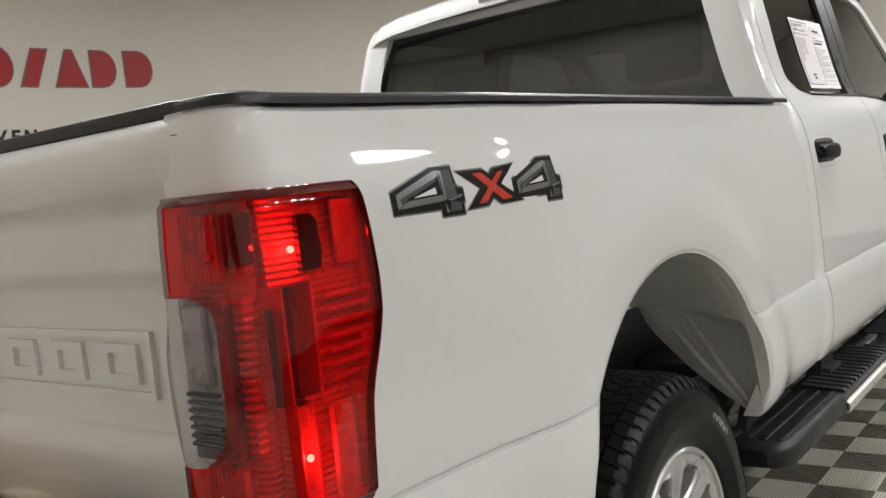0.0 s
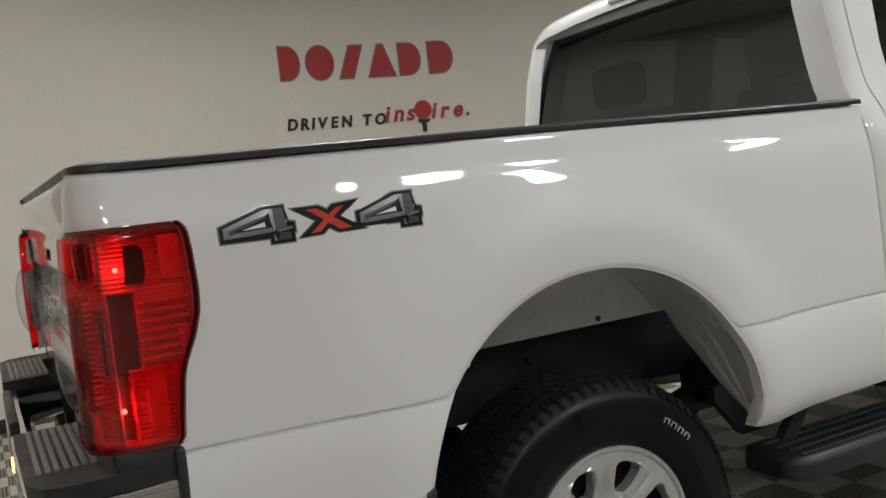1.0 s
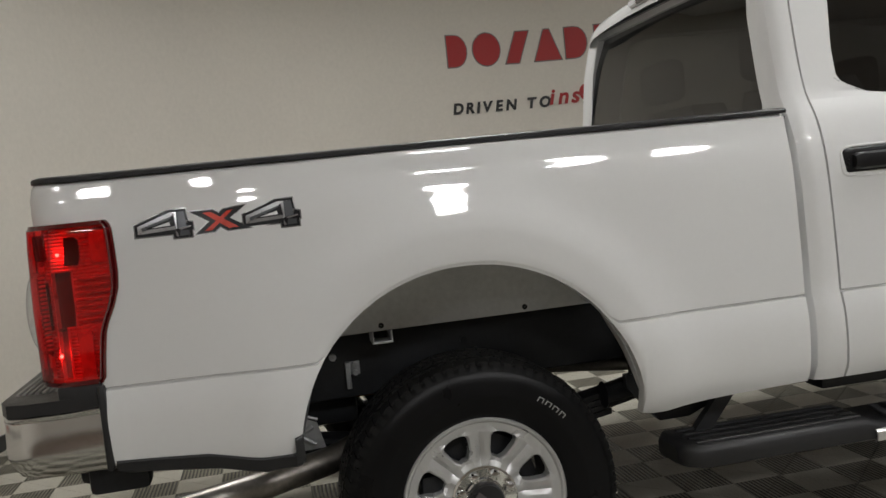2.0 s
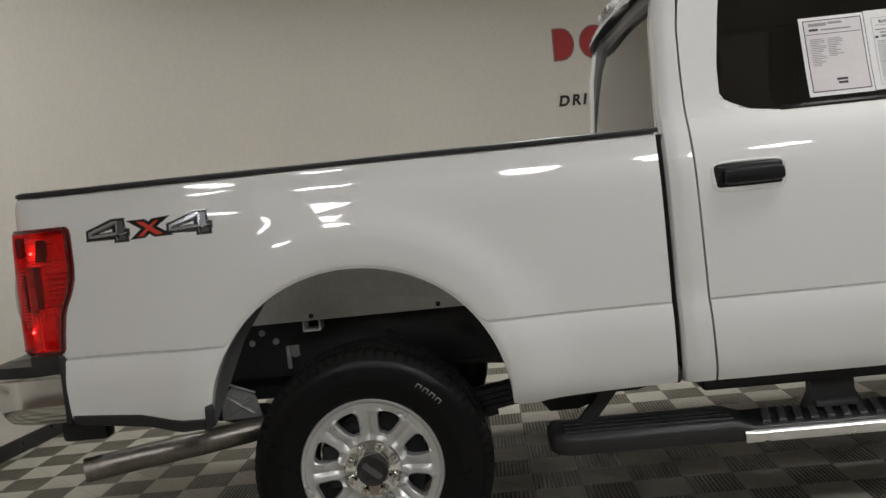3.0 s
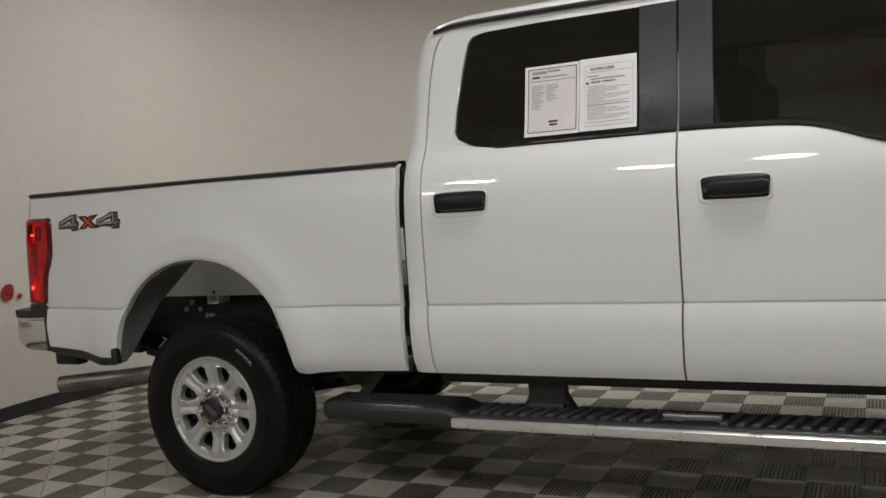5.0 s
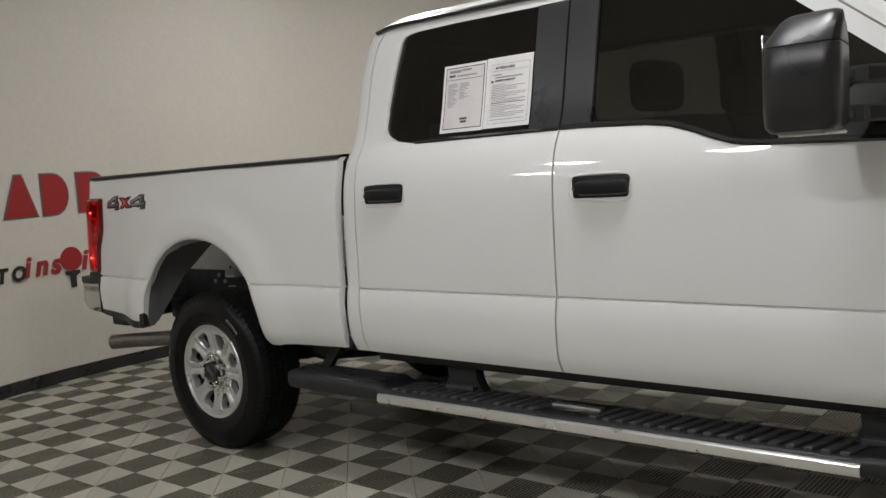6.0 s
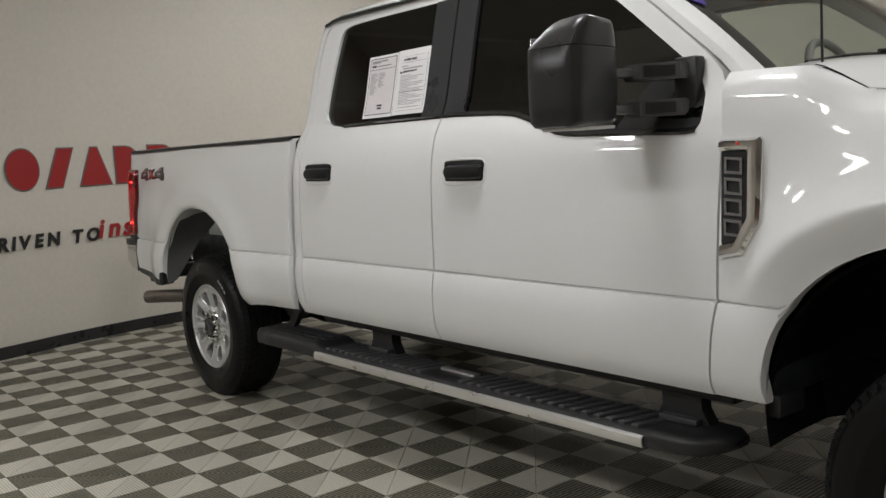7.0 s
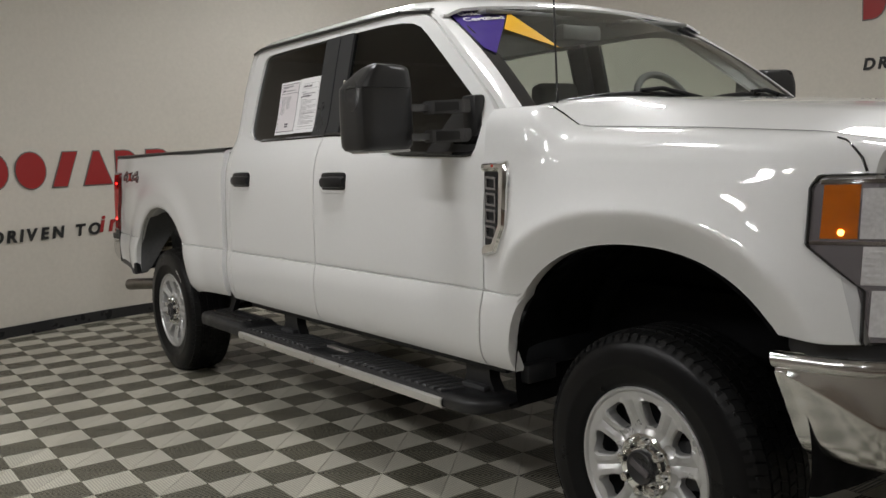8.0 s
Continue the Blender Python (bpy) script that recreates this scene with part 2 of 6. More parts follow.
def box(bm, x0, x1, y0, y1, z0, z1, bevel=0.0, seg=2):
    r = bmesh.ops.create_cube(bm, size=1.0, matrix=Matrix.LocRotScale(((x0 + x1) / 2, (y0 + y1) / 2, (z0 + z1) / 2), None, (abs(x1 - x0), abs(y1 - y0), abs(z1 - z0))))
    if bevel:
        edges = list({e for v in r["verts"] for e in v.link_edges})
        bmesh.ops.bevel(bm, geom=edges, offset=bevel, segments=seg, profile=0.5, affect="EDGES")
    return bm


def boxed(*a, **k):
    return box(bmesh.new(), *a, **k)


def grid(bm, rows, close=False):
    """A sheet through rows of points. Returns the rows of vertices."""
    vs = [[bm.verts.new(p) for p in row] for row in rows]
    for a, b in zip(vs, vs[1:]):
        n = len(a)
        for i in range(n if close else n - 1):
            j = (i + 1) % n
            bm.faces.new((a[i], a[j], b[j], b[i]))
    return vs


def flange(bm, way):
    """Turns all open edges of a sheet inwards along way."""
    edges = [e for e in bm.edges if e.is_boundary]
    r = bmesh.ops.extrude_edge_only(bm, edges=edges)
    bmesh.ops.translate(bm, verts=[v for v in r["geom"] if isinstance(v, bmesh.types.BMVert)], vec=way)
    return bm


def tube(bm, pts, r, seg=14, caps=True):
    pts = [Vector(p) for p in pts]
    rings = []
    up = Vector((0, 0, 1))
    for i, p in enumerate(pts):
        d = (pts[min(i + 1, len(pts) - 1)] - pts[max(i - 1, 0)]).normalized()
        a = d.cross(up)
        a = a.normalized() if a.length > 0.05 else Vector((1, 0, 0))
        b = a.cross(d)
        rad = r[i] if isinstance(r, (list, tuple)) else r
        rings.append([p + rad * (math.cos(t) * a + math.sin(t) * b) for t in [2 * math.pi * k / seg for k in range(seg)]])
    vs = grid(bm, rings, close=True)
    if caps:
        bm.faces.new(vs[0])
        bm.faces.new(list(reversed(vs[-1])))
    return bm


def lathe(bm, prof, cx, cz, seg=48, sign=-1):
    """Turns a profile of (radius, y) round an axle along y."""
    rows = [[(cx + r * math.cos(2 * math.pi * k / seg), y, cz + r * math.sin(2 * math.pi * k / seg)) for k in range(seg)] for r, y in prof]
    grid(bm, rows, close=True)
    return bm


def prism(bm, poly, place, depth):
    """A flat shape of (a, b) laid on place(a, b, d) from d = 0 to d = depth."""
    top = [bm.verts.new(place(a, b, 0)) for a, b in poly]
    low = [bm.verts.new(place(a, b, depth)) for a, b in poly]
    bm.faces.new(top)
    bm.faces.new(list(reversed(low)))
    for i in range(len(poly)):
        j = (i + 1) % len(poly)
        bm.faces.new((top[i], low[i], low[j], top[j]))
    return bm


def ring(bm, outer, inner, place, depth, steps=3, closed=False):
    """A band between two lines of the same number of points, with thickness."""
    n = len(outer)
    rows = []
    for k in range(n):
        (a0, b0), (a1, b1) = outer[k], inner[k]
        rows.append([place(a0 + (a1 - a0) * s / steps, b0 + (b1 - b0) * s / steps, 0) for s in range(steps + 1)])
    if closed:
        rows.append(rows[0])
    grid(bm, rows)
    bmesh.ops.remove_doubles(bm, verts=bm.verts, dist=1e-6)
    return flange(bm, depth)


def resample(pts, n):
    """n points evenly along a line of (a, b), rounded a little."""
    p = np.array(pts, float)
    s = np.r_[0, np.cumsum(np.hypot(*np.diff(p, axis=0).T))]
    t = np.linspace(0, s[-1], n)
    return list(zip(np.interp(t, s, p[:, 0]), np.interp(t, s, p[:, 1])))


def lettered(text, size, shear=0.0, depth=0.004, offset=0.0, spacing=1.0):
    """Text as a mesh in the x-z plane, from the built-in font, facing -y."""
    cu = bpy.data.curves.new("text", "FONT")
    cu.body, cu.size, cu.shear, cu.extrude, cu.offset, cu.space_character = text, size, shear, depth, offset, spacing
    tmp = new("text", cu)
    me = bpy.data.meshes.new_from_object(tmp)
    bpy.data.objects.remove(tmp)
    bpy.data.curves.remove(cu)
    me.transform(Matrix.Rotation(radians(90), 4, "X"))
    return me


# ---- room ----
MID = Vector((2.0, 0.0))
TILE = 0.2065


def wall_radius(az):
    return float(np.interp(az % 360, [0, 40, 125, 152, 163, 180, 205, 211, 232, 326, 360], [5.6, 5.2, 5.2, 4.8, 4.52, 4.52, 4.46, 4.75, 12.0, 12.0, 5.6]))


def wall_point(az, z, off=0.0):
    az = az % 360
    r = sum(wall_radius(az + d) for d in (-6, -3, 0, 3, 6)) / 5 + off
    return (MID.x + r * math.cos(radians(az)), MID.y + r * math.sin(radians(az)), z)


def ring_wall(name, z0, z1, inner, outer, material, label):
    bm = bmesh.new()
    rows = []
    for k in range(180):
        az = 2 * k
        rows.append([wall_point(az, z0, inner), wall_point(az, z1, inner), wall_point(az, z1, outer), wall_point(az, z0, outer)])
    rows.append(rows[0])
    grid(bm, rows, close=True)
    ob = part(name, bm, material, None)
    return tagged(ob, label, name.split("_")[0], kind="structure")


ring_wall("wall", 0.0, CEILING, 0.0, 0.15, WALL, "curved plain beige painted studio wall")
ring_wall("baseboard", 0.0, 0.09, -0.018, -0.002, SATIN, "black rubber baseboard along the beige wall")

bm = bmesh.new()
lo = [bm.verts.new(wall_point(2 * k, CEILING, 0.15)) for k in range(180)]
hi = [bm.verts.new(wall_point(2 * k, CEILING + 0.15, 0.15)) for k in range(180)]
bm.faces.new(lo)
bm.faces.new(hi)
for k in range(180):
    bm.faces.new((lo[k], lo[(k + 1) % 180], hi[(k + 1) % 180], hi[k]))
tagged(part("ceiling", bm, CEIL, None), "plain pale studio ceiling", "ceiling", kind="structure")

bm = bmesh.new()
lo = [bm.verts.new(wall_point(2 * k, -0.2, 0.15)) for k in range(180)]
hi = [bm.verts.new(wall_point(2 * k, -0.014, 0.15)) for k in range(180)]
bm.faces.new(lo)
bm.faces.new(hi)
for k in range(180):
    bm.faces.new((lo[k], lo[(k + 1) % 180], hi[(k + 1) % 180], hi[k]))
FLOOR = tagged(part("floor", bm, TILEGAP, None), "plastic tile floor in light and dark grey triangles", "floor", kind="structure")

# brown floor of the room beyond the tiles
bm = bmesh.new()
rows = [[(MID.x + 4.95 * math.cos(radians(az)), MID.y + 4.95 * math.sin(radians(az)), z) for z in (-0.014, 0.004)] + [wall_point(az, 0.004, 0.05)] for az in range(207, 361, 3)]
grid(bm, rows)
tagged(part("floor_outer", bm, BROWNFLOOR, None), "dark brown floor beyond the tiles", "floor", kind="structure")


def ceiling_lamp(x, y):
    lamp = thing("ceiling_lamp", "round white ceiling lamp, switched on, some only added as fill light", "lamp", (x, y, CEILING), "round lamps under the ceiling")
    bm = bmesh.new()
    prof = [(0.25, -0.03), (0.255, -0.05), (0.285, -0.05), (0.29, -0.04), (0.29, 0.0)]
    grid(bm, [[(r * math.cos(2 * math.pi * k / 40), r * math.sin(2 * math.pi * k / 40), h) for k in range(40)] for r, h in prof], close=True)
    part("housing", bm, LAMPBODY, lamp)
    bm = bmesh.new()
    bmesh.ops.create_circle(bm, cap_ends=True, radius=0.252, segments=40, matrix=pose(0, 0, -0.038))
    part("diffuser", bm, LAMPGLOW, lamp, "glowing white diffuser")
    return lamp


first_lamp = ceiling_lamp(*LAMPS[0])
for x, y in LAMPS[1:]:
    copy_thing(first_lamp, pose(x, y, CEILING))


# ---- pickup truck: shapes of its sides ----
TRUCK = thing("pickup_truck", "white crew-cab pickup truck with chrome bumpers and black running boards", "truck")
REAR, FRONT, HUB = 0.0, 4.06, 0.40
SIDE_Z = [0.52, 0.56, 0.585, 0.605, 0.625, 0.65, 0.69, 0.74, 0.785, 0.80, 0.855, 0.8665, 0.869, 0.8725, 0.8745, 0.882, 0.95, 1.05, 1.15, 1.22, 1.27, 1.30, 1.33]
SIDE_Y = [0.895, 0.935, 0.962, 0.980, 0.993, 1.0025, 1.0095, 1.0132, 1.0145, 1.0138, 1.0055, 1.0030, 0.9895, 0.9895, 0.9988, 0.9996, 0.9988, 0.9962, 0.9922, 0.9880, 0.9832, 0.9788, 0.9725]
BED_Z, BED_Y = SIDE_Z + [1.36, 1.38, 1.40, 1.415, 1.424, 1.428], SIDE_Y + [0.9645, 0.9610, 0.958, 0.955, 0.948, 0.932]
CAB_Z, CAB_Y = SIDE_Z + [1.36, 1.39, 1.42, 1.455, 1.486, 1.75, 1.93, 1.962, 1.985, 2.0], SIDE_Y + [0.9645, 0.9535, 0.9385, 0.916, 0.90, 0.835, 0.789, 0.775, 0.745, 0.70]


def curve(x, xs, ys):
    """A smooth line through the given points that never overshoots them."""
    if x <= xs[0]:
        return ys[0]
    if x >= xs[-1]:
        return ys[-1]
    i = next(k for k in range(len(xs) - 1) if x <= xs[k + 1])

    def tangent(k):
        if k == 0 or k == len(xs) - 1:
            return 0.0
        a, b = (ys[k] - ys[k - 1]) / (xs[k] - xs[k - 1]), (ys[k + 1] - ys[k]) / (xs[k + 1] - xs[k])
        return 2 * a * b / (a + b) if a * b > 0 else 0.0

    h = xs[i + 1] - xs[i]
    t = (x - xs[i]) / h
    return ys[i] * (1 + 2 * t) * (1 - t) ** 2 + ys[i + 1] * t * t * (3 - 2 * t) + h * (tangent(i) * t * (1 - t) ** 2 - tangent(i + 1) * t * t * (1 - t))


def bulge(x, z, xc, a, zc, b, n, prof):
    """How far a wheel-arch flare stands out at (x, z)."""
    rr = (abs((x - xc) / a) ** n + (max(z - zc, 0.0) / b) ** n) ** (1 / n)
    return curve((rr - 1) * b, *prof)


REAR_ARCH = (-0.005, 0.50, 0.585, 0.50, 2.05)
FRONT_ARCH = (4.065, 0.56, 0.575, 0.495, 2.3)
REAR_FLARE = ([-0.1, 0.0, 0.012, 0.03, 0.09, 0.13, 0.17, 0.21, 0.26], [0.006, 0.010, 0.017, 0.020, 0.021, 0.0165, 0.009, 0.003, 0.0])
FRONT_FLARE = ([-0.1, 0.0, 0.01, 0.09, 0.098, 0.106, 0.12, 0.16, 0.21, 0.27, 0.34], [0.0, 0.003, 0.008, 0.052, 0.0545, 0.0535, 0.047, 0.029, 0.015, 0.005, 0.0])


def arch_z(x, xc, a, zc, b, n):
    q = abs((x - xc) / a)
    return zc + b * (1 - q**n) ** (1 / n) if q < 1 else None


def tail_in(x):
    """The bed side draws in towards the tail."""
    s = min(1.0, max(0.0, (-0.55 - x) / 0.42))
    return 0.032 * s * s * (3 - 2 * s)


def bed_y(x, z):
    return tail_in(x) - curve(z, BED_Z, BED_Y) - bulge(x, z, *REAR_ARCH, REAR_FLARE)


def cab_y(z):
    return -curve(z, CAB_Z, CAB_Y)


def fender_top(x):
    return float(np.interp(x, [3.36, 3.50, 3.61, 3.665, 3.75, 4.20, 4.60, 4.76], [1.500, 1.500, 1.4965, 1.468, 1.420, 1.395, 1.365, 1.335]))


def fender_y(x, z):
    top = fender_top(x)
    v = (z - 1.18) / (top - 1.18)
    y = curve(z, SIDE_Z, SIDE_Y) if z < 1.18 else 0.9905 - float(np.interp(x, [3.42, 3.60, 3.75], [0.5, 0.6, 1.0])) * float(np.interp(v, [0, 0.35, 0.6, 0.8, 0.92, 1.0], [0, 0.006, 0.016, 0.034, 0.064, 0.118]))
    nose = max(0.0, x - 4.50)
    return -(y + bulge(x, z, *FRONT_ARCH, FRONT_FLARE) * (curve(z, [0.58, 0.80, 0.98], [0.3, 0.5, 1.0]) * curve(x, [3.39, 3.47, 3.60], [0.0, 0.3, 1.0]) if x < 4.06 else 1.0)) + 0.9 * nose**2


def heights(zb, zt, crease=0.866, low=10, high=34):
    c = [max(zb + 0.004 + 0.002 * k, crease + d) for k, d in enumerate((-0.008, 0.0005, 0.003, 0.007, 0.0095, 0.016))]
    return list(np.linspace(zb, c[0], low)) + c[1:5] + list(np.linspace(c[5], zt, high))


def arch_columns(arch, n=36):
    xc, a = arch[0], arch[1]
    return [xc - a * math.cos(math.pi * k / n) for k in range(n + 1)]


def place_cab(x, z, d):
    return (x, cab_y(z) + d, z)


# ---- bed ----
CORNER = [(-1.122, -0.838, 0), (-1.122, -0.86, 0), (-1.121, -0.88, 0.05), (-1.116, -0.905, 0.15), (-1.104, -0.927, 0.35), (-1.085, -0.945, 0.6), (-1.06, -0.955, 0.8), (-1.03, -0.958, 1.0)]


def lamp_edge(z):
    return float(np.interp(z, [0.892, 0.905, 0.96, 1.02, 1.05, 1.09, 1.134, 1.18, 1.25, 1.295, 1.308, 1.315], [-0.996, -0.988, -0.982, -0.973, -0.963, -0.944, -0.930, -0.926, -0.928, -0.931, -0.937, -0.946]))


def bed_side():
    bm = bmesh.new()
    rows = []
    for x, y, w in CORNER:
        row = []
        for z in heights(0.893, 1.428):
            inset = 0.99 - float(np.interp(z, BED_Z, BED_Y))
            row.append((x + 0.25 * (1 - w) * max(inset - 0.03, 0) - 0.012 * (1 - w) * min(1.0, (1.428 - z) / 0.05), y + w * inset, z))
        rows.append(row)
    xs = [-0.994] + list(np.linspace(-0.99, -0.53, 21)) + arch_columns(REAR_ARCH) + list(np.linspace(0.52, 1.030, 12))
    for x in xs:
        az = arch_z(x, *REAR_ARCH)
        if x < -0.992:
            zb = 0.893
        elif x < -0.50:
            zb = float(np.interp(x, [-0.99, -0.745, -0.612, -0.5], [0.668, 0.655, 0.630, 0.628]))
        elif x > 0.49:
            zb = float(np.interp(x, [0.49, 0.55, 0.62, 1.03], [0.585, 0.578, 0.592, 0.606]))
        else:
            zb = max(az, 0.62 if x < 0 else 0.585)
        rows.append([(x, bed_y(x, z), z) for z in heights(zb, 1.428)])
    grid(bm, rows)
    # opening for the tail lamp
    hole = [f for f in bm.faces if all(v.co.x < lamp_edge(v.co.z) - 0.003 and 0.905 < v.co.z < 1.306 for v in f.verts)]
    bmesh.ops.delete(bm, geom=hole, context="FACES")
    return flange(bm, (0, 0.035, 0))


pair("bed_side", bed_side(), WHITE, TRUCK)

# black caps on the bed rails
bm = bmesh.new()
plan = [(x - 0.002, y + 0.035 * w - 0.001, w) for x, y, w in [(-1.122, -0.829, 0)] + CORNER[1:]]
plan += [(x, tail_in(x) - 0.9555, 1.0) for x in (-0.9, -0.8, -0.7, -0.6, -0.5, 0.0, 0.6, 1.04)]
rows = []
for x, y, w in plan:
    nx, ny = 0.07 * (1 - w), 0.07 * w
    rows.append([(x, y, 1.4225), (x, y, 1.432), (x + 0.05 * nx, y + 0.05 * ny, 1.436), (x + 0.3 * nx, y + 0.3 * ny, 1.440), (x + nx, y + ny, 1.440), (x + nx, y + ny, 1.40)])
vs = grid(bm, rows)
pair("rail_cap", bm, BLACK, TRUCK, "black plastic bed rail cap")

bm = boxed(-1.08, 1.02, -0.615, 0.615, 0.88, 0.91, bevel=0.005)
part("bed_floor", bm, BLACK, TRUCK, "black bed liner floor")
pair("bed_inner_wall", boxed(-1.06, 1.02, -0.86, -0.83, 1.17, 1.40, bevel=0.01), BLACK, TRUCK)
part("bed_front_wall", boxed(0.99, 1.025, -0.86, 0.86, 0.70, 1.41, bevel=0.01), WHITE, TRUCK)

# tailgate with its pressed relief
TAIL_Z = [0.81, 0.83, 0.93, 0.962, 0.980, 0.985, 1.0, 1.10, 1.19, 1.20, 1.215, 1.225, 1.285, 1.30, 1.315, 1.34, 1.365, 1.39, 1.405, 1.418, 1.424]
TAIL_X = [-1.09, -1.105, -1.112, -1.114, -1.104, -1.098, -1.096, -1.096, -1.097, -1.102, -1.110, -1.112, -1.112, -1.116, -1.124, -1.138, -1.146, -1.146, -1.138, -1.12, -1.09]
bm = bmesh.new()
rows = [[(float(np.interp(z, TAIL_Z, TAIL_X)) + 0.02 * max(0, (abs(y) - 0.80) / 0.03) ** 2, y, z) for z in TAIL_Z] for y in [-0.826, -0.815, -0.80] + list(np.linspace(-0.75, 0.75, 31)) + [0.80, 0.815, 0.826]]
grid(bm, rows)
flange(bm, (0.05, 0, 0))
tailgate = part("tailgate", bm, WHITE, TRUCK, "white tailgate with pressed relief panel")
bm = bmesh.new()
box(bm, -1.118, -1.04, -0.824, 0.824, 1.419, 1.440, bevel=0.004)
part("tailgate_cap", bm, BLACK, tailgate, "black plastic tailgate top cap")
# raised frame and plain raised strokes in place of the pressed name
fr = [(-0.680, 1.132), (0.680, 1.132), (0.680, 1.032), (-0.680, 1.032)]
fi = [(-0.668, 1.122), (0.668, 1.122), (0.668, 1.042), (-0.668, 1.042)]
bm = bmesh.new()
ring(bm, fr, fi, lambda a, b, d: (-1.1045 + d, a, b), (0.012, 0, 0), 1, closed=True)
part("pressed_frame", bm, WHITE, tailgate)
for k in range(9):
    y0 = -0.640 + 0.145 * k
    bm = bmesh.new()
    outer = [(y0, 1.052), (y0 + 0.092, 1.052), (y0 + 0.092, 1.112), (y0, 1.112)]
    inner_ = [(y0 + 0.020, 1.066), (y0 + 0.072, 1.066), (y0 + 0.072, 1.098), (y0 + 0.020, 1.098)]
    ring(bm, outer, inner_, lambda a, b, d: (-1.1035, a, b), (0.012, 0, 0), 1, closed=True)
    part("pressed_bar", bm, WHITE, tailgate)
for s in (-1, 1):
    part("gate_gap", boxed(-1.1300, -1.06, s * 0.8385, s * 0.8255, 1.318, 1.395), GLOSSBLACK, tailgate, "black gap beside the tailgate")
bm = boxed(-1.112, -1.09, -0.09, 0.09, 1.23, 1.275, bevel=0.006)
part("handle_pocket", bm, BLACK, tailgate, "black tailgate handle")


# ---- tail lamps ----
LAMP_ZS = [0.892, 0.896, 0.905, 0.92, 0.935, 0.95, 0.966, 0.968] + list(np.linspace(0.98, 1.175, 16)) + [1.188, 1.190] + list(np.linspace(1.202, 1.29, 7)) + [1.303, 1.311, 1.315]


def lamp_row(z, proud):
    yin = -0.800
    ys = 0.99 - float(np.interp(z, BED_Z, BED_Y))
    end = lamp_edge(z)
    tuck = 0.006 * (z > 1.308 or z < 0.9)
    inside = 0.967 < z < 1.189
    wide = float(np.interp(z, [0.968, 0.985, 1.01, 1.04, 1.15, 1.17, 1.182, 1.188], [0.045, 0.074, 0.090, 0.098, 0.098, 0.092, 0.076, 0.050])) if inside else 0.070
    swell = 0.026 * math.sin(math.pi * (z - 0.967) / 0.222) ** 0.5 if inside else 0.0
    back = 0.017 * float(np.interp(z, [0.88, 1.10, 1.25, 1.32], [1, 1, 0.7, 0.4]))
    pts = [(-1.134 - proud + tuck - (swell + 0.003) * math.sin(math.pi * min(1, k / 5)) ** 0.6 * (proud > 0), yin - wide * k / 5) for k in range(6)] + [(-1.134 - proud + tuck, -0.902)]
    pts += [(-1.131 - proud + tuck, -0.909), (-1.125 - proud + tuck, -0.919 - 0.3 * proud), (-1.112 - 0.8 * proud, -0.936 - 0.6 * proud + 0.4 * ys + tuck), (-1.093 - 0.4 * proud, -0.957 - proud + ys + tuck), (-1.07, -0.968 - proud + ys + tuck)]
    pts += [(-1.07 + (end + 1.07) * s, -0.972 - proud + ys + tuck) for s in (0.2, 0.4, 0.6, 0.8, 0.93)]
    pts += [(end, -0.963 + ys + tuck)]
    return [(x - back * float(np.interp(x, [-1.13, -1.06], [1, 0])), y, z) for x, y in pts]


def tail_lamp():
    red, clear = bmesh.new(), bmesh.new()
    rows = [lamp_row(z, 0.004) for z in LAMP_ZS]
    vr = [[red.verts.new(p) for p in r] for r in rows]
    vc = [[clear.verts.new(p) for p in r] for r in rows]
    for i in range(len(rows) - 1):
        zm = (LAMP_ZS[i] + LAMP_ZS[i + 1]) / 2
        cut = 5 if 0.968 < zm < 1.188 else 0
        for j in range(len(rows[0]) - 1):
            g, v = (clear, vc) if j < cut else (red, vr)
            g.faces.new((v[i][j], v[i][j + 1], v[i + 1][j + 1], v[i + 1][j]))
    for g in (red, clear):
        bmesh.ops.delete(g, geom=[v for v in g.verts if not v.link_faces], context="VERTS")
    flange(clear, (0.03, 0, 0))
    return red, clear


red, clear = tail_lamp()
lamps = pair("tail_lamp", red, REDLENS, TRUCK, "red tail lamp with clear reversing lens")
for ob in lamps:
    ob.visible_shadow = False


def in_pocket(x, z):
    """The deep dark pocket in the lamp's side, and the slot below it."""
    return -1.082 < x < -1.035 and 1.04 < z < 1.185 or -1.082 < x < -1.06 and 0.90 < z <= 1.04


bm = bmesh.new()
vb = [[bm.verts.new((x + 0.028 if x < -1.1 else x + 0.006, y + (0.022 if y < -0.92 else 0.0), z)) for x, y, z in lamp_row(z, -0.006)] for z in LAMP_ZS]
for r0, r1 in zip(vb, vb[1:]):
    for k in range(len(r0) - 1):
        if not in_pocket((r0[k].co.x + r0[k + 1].co.x) / 2, (r0[k].co.z + r1[k].co.z) / 2):
            bm.faces.new((r0[k], r0[k + 1], r1[k + 1], r1[k]))
bowls = pair("lamp_bowl", bm, REDREFLECT, None)


def under_lamp(name, bm, material, label=""):
    me = finish(bm, name)
    me.materials.append(material)
    other = me.copy()
    other.transform(Matrix.Diagonal((1, -1, 1, 1)))
    other.flip_normals()
    for data, host in ((me, lamps[0]), (other, lamps[1])):
        ob = new(name, data)
        ob.parent = host
        if label:
            ob["label"] = label


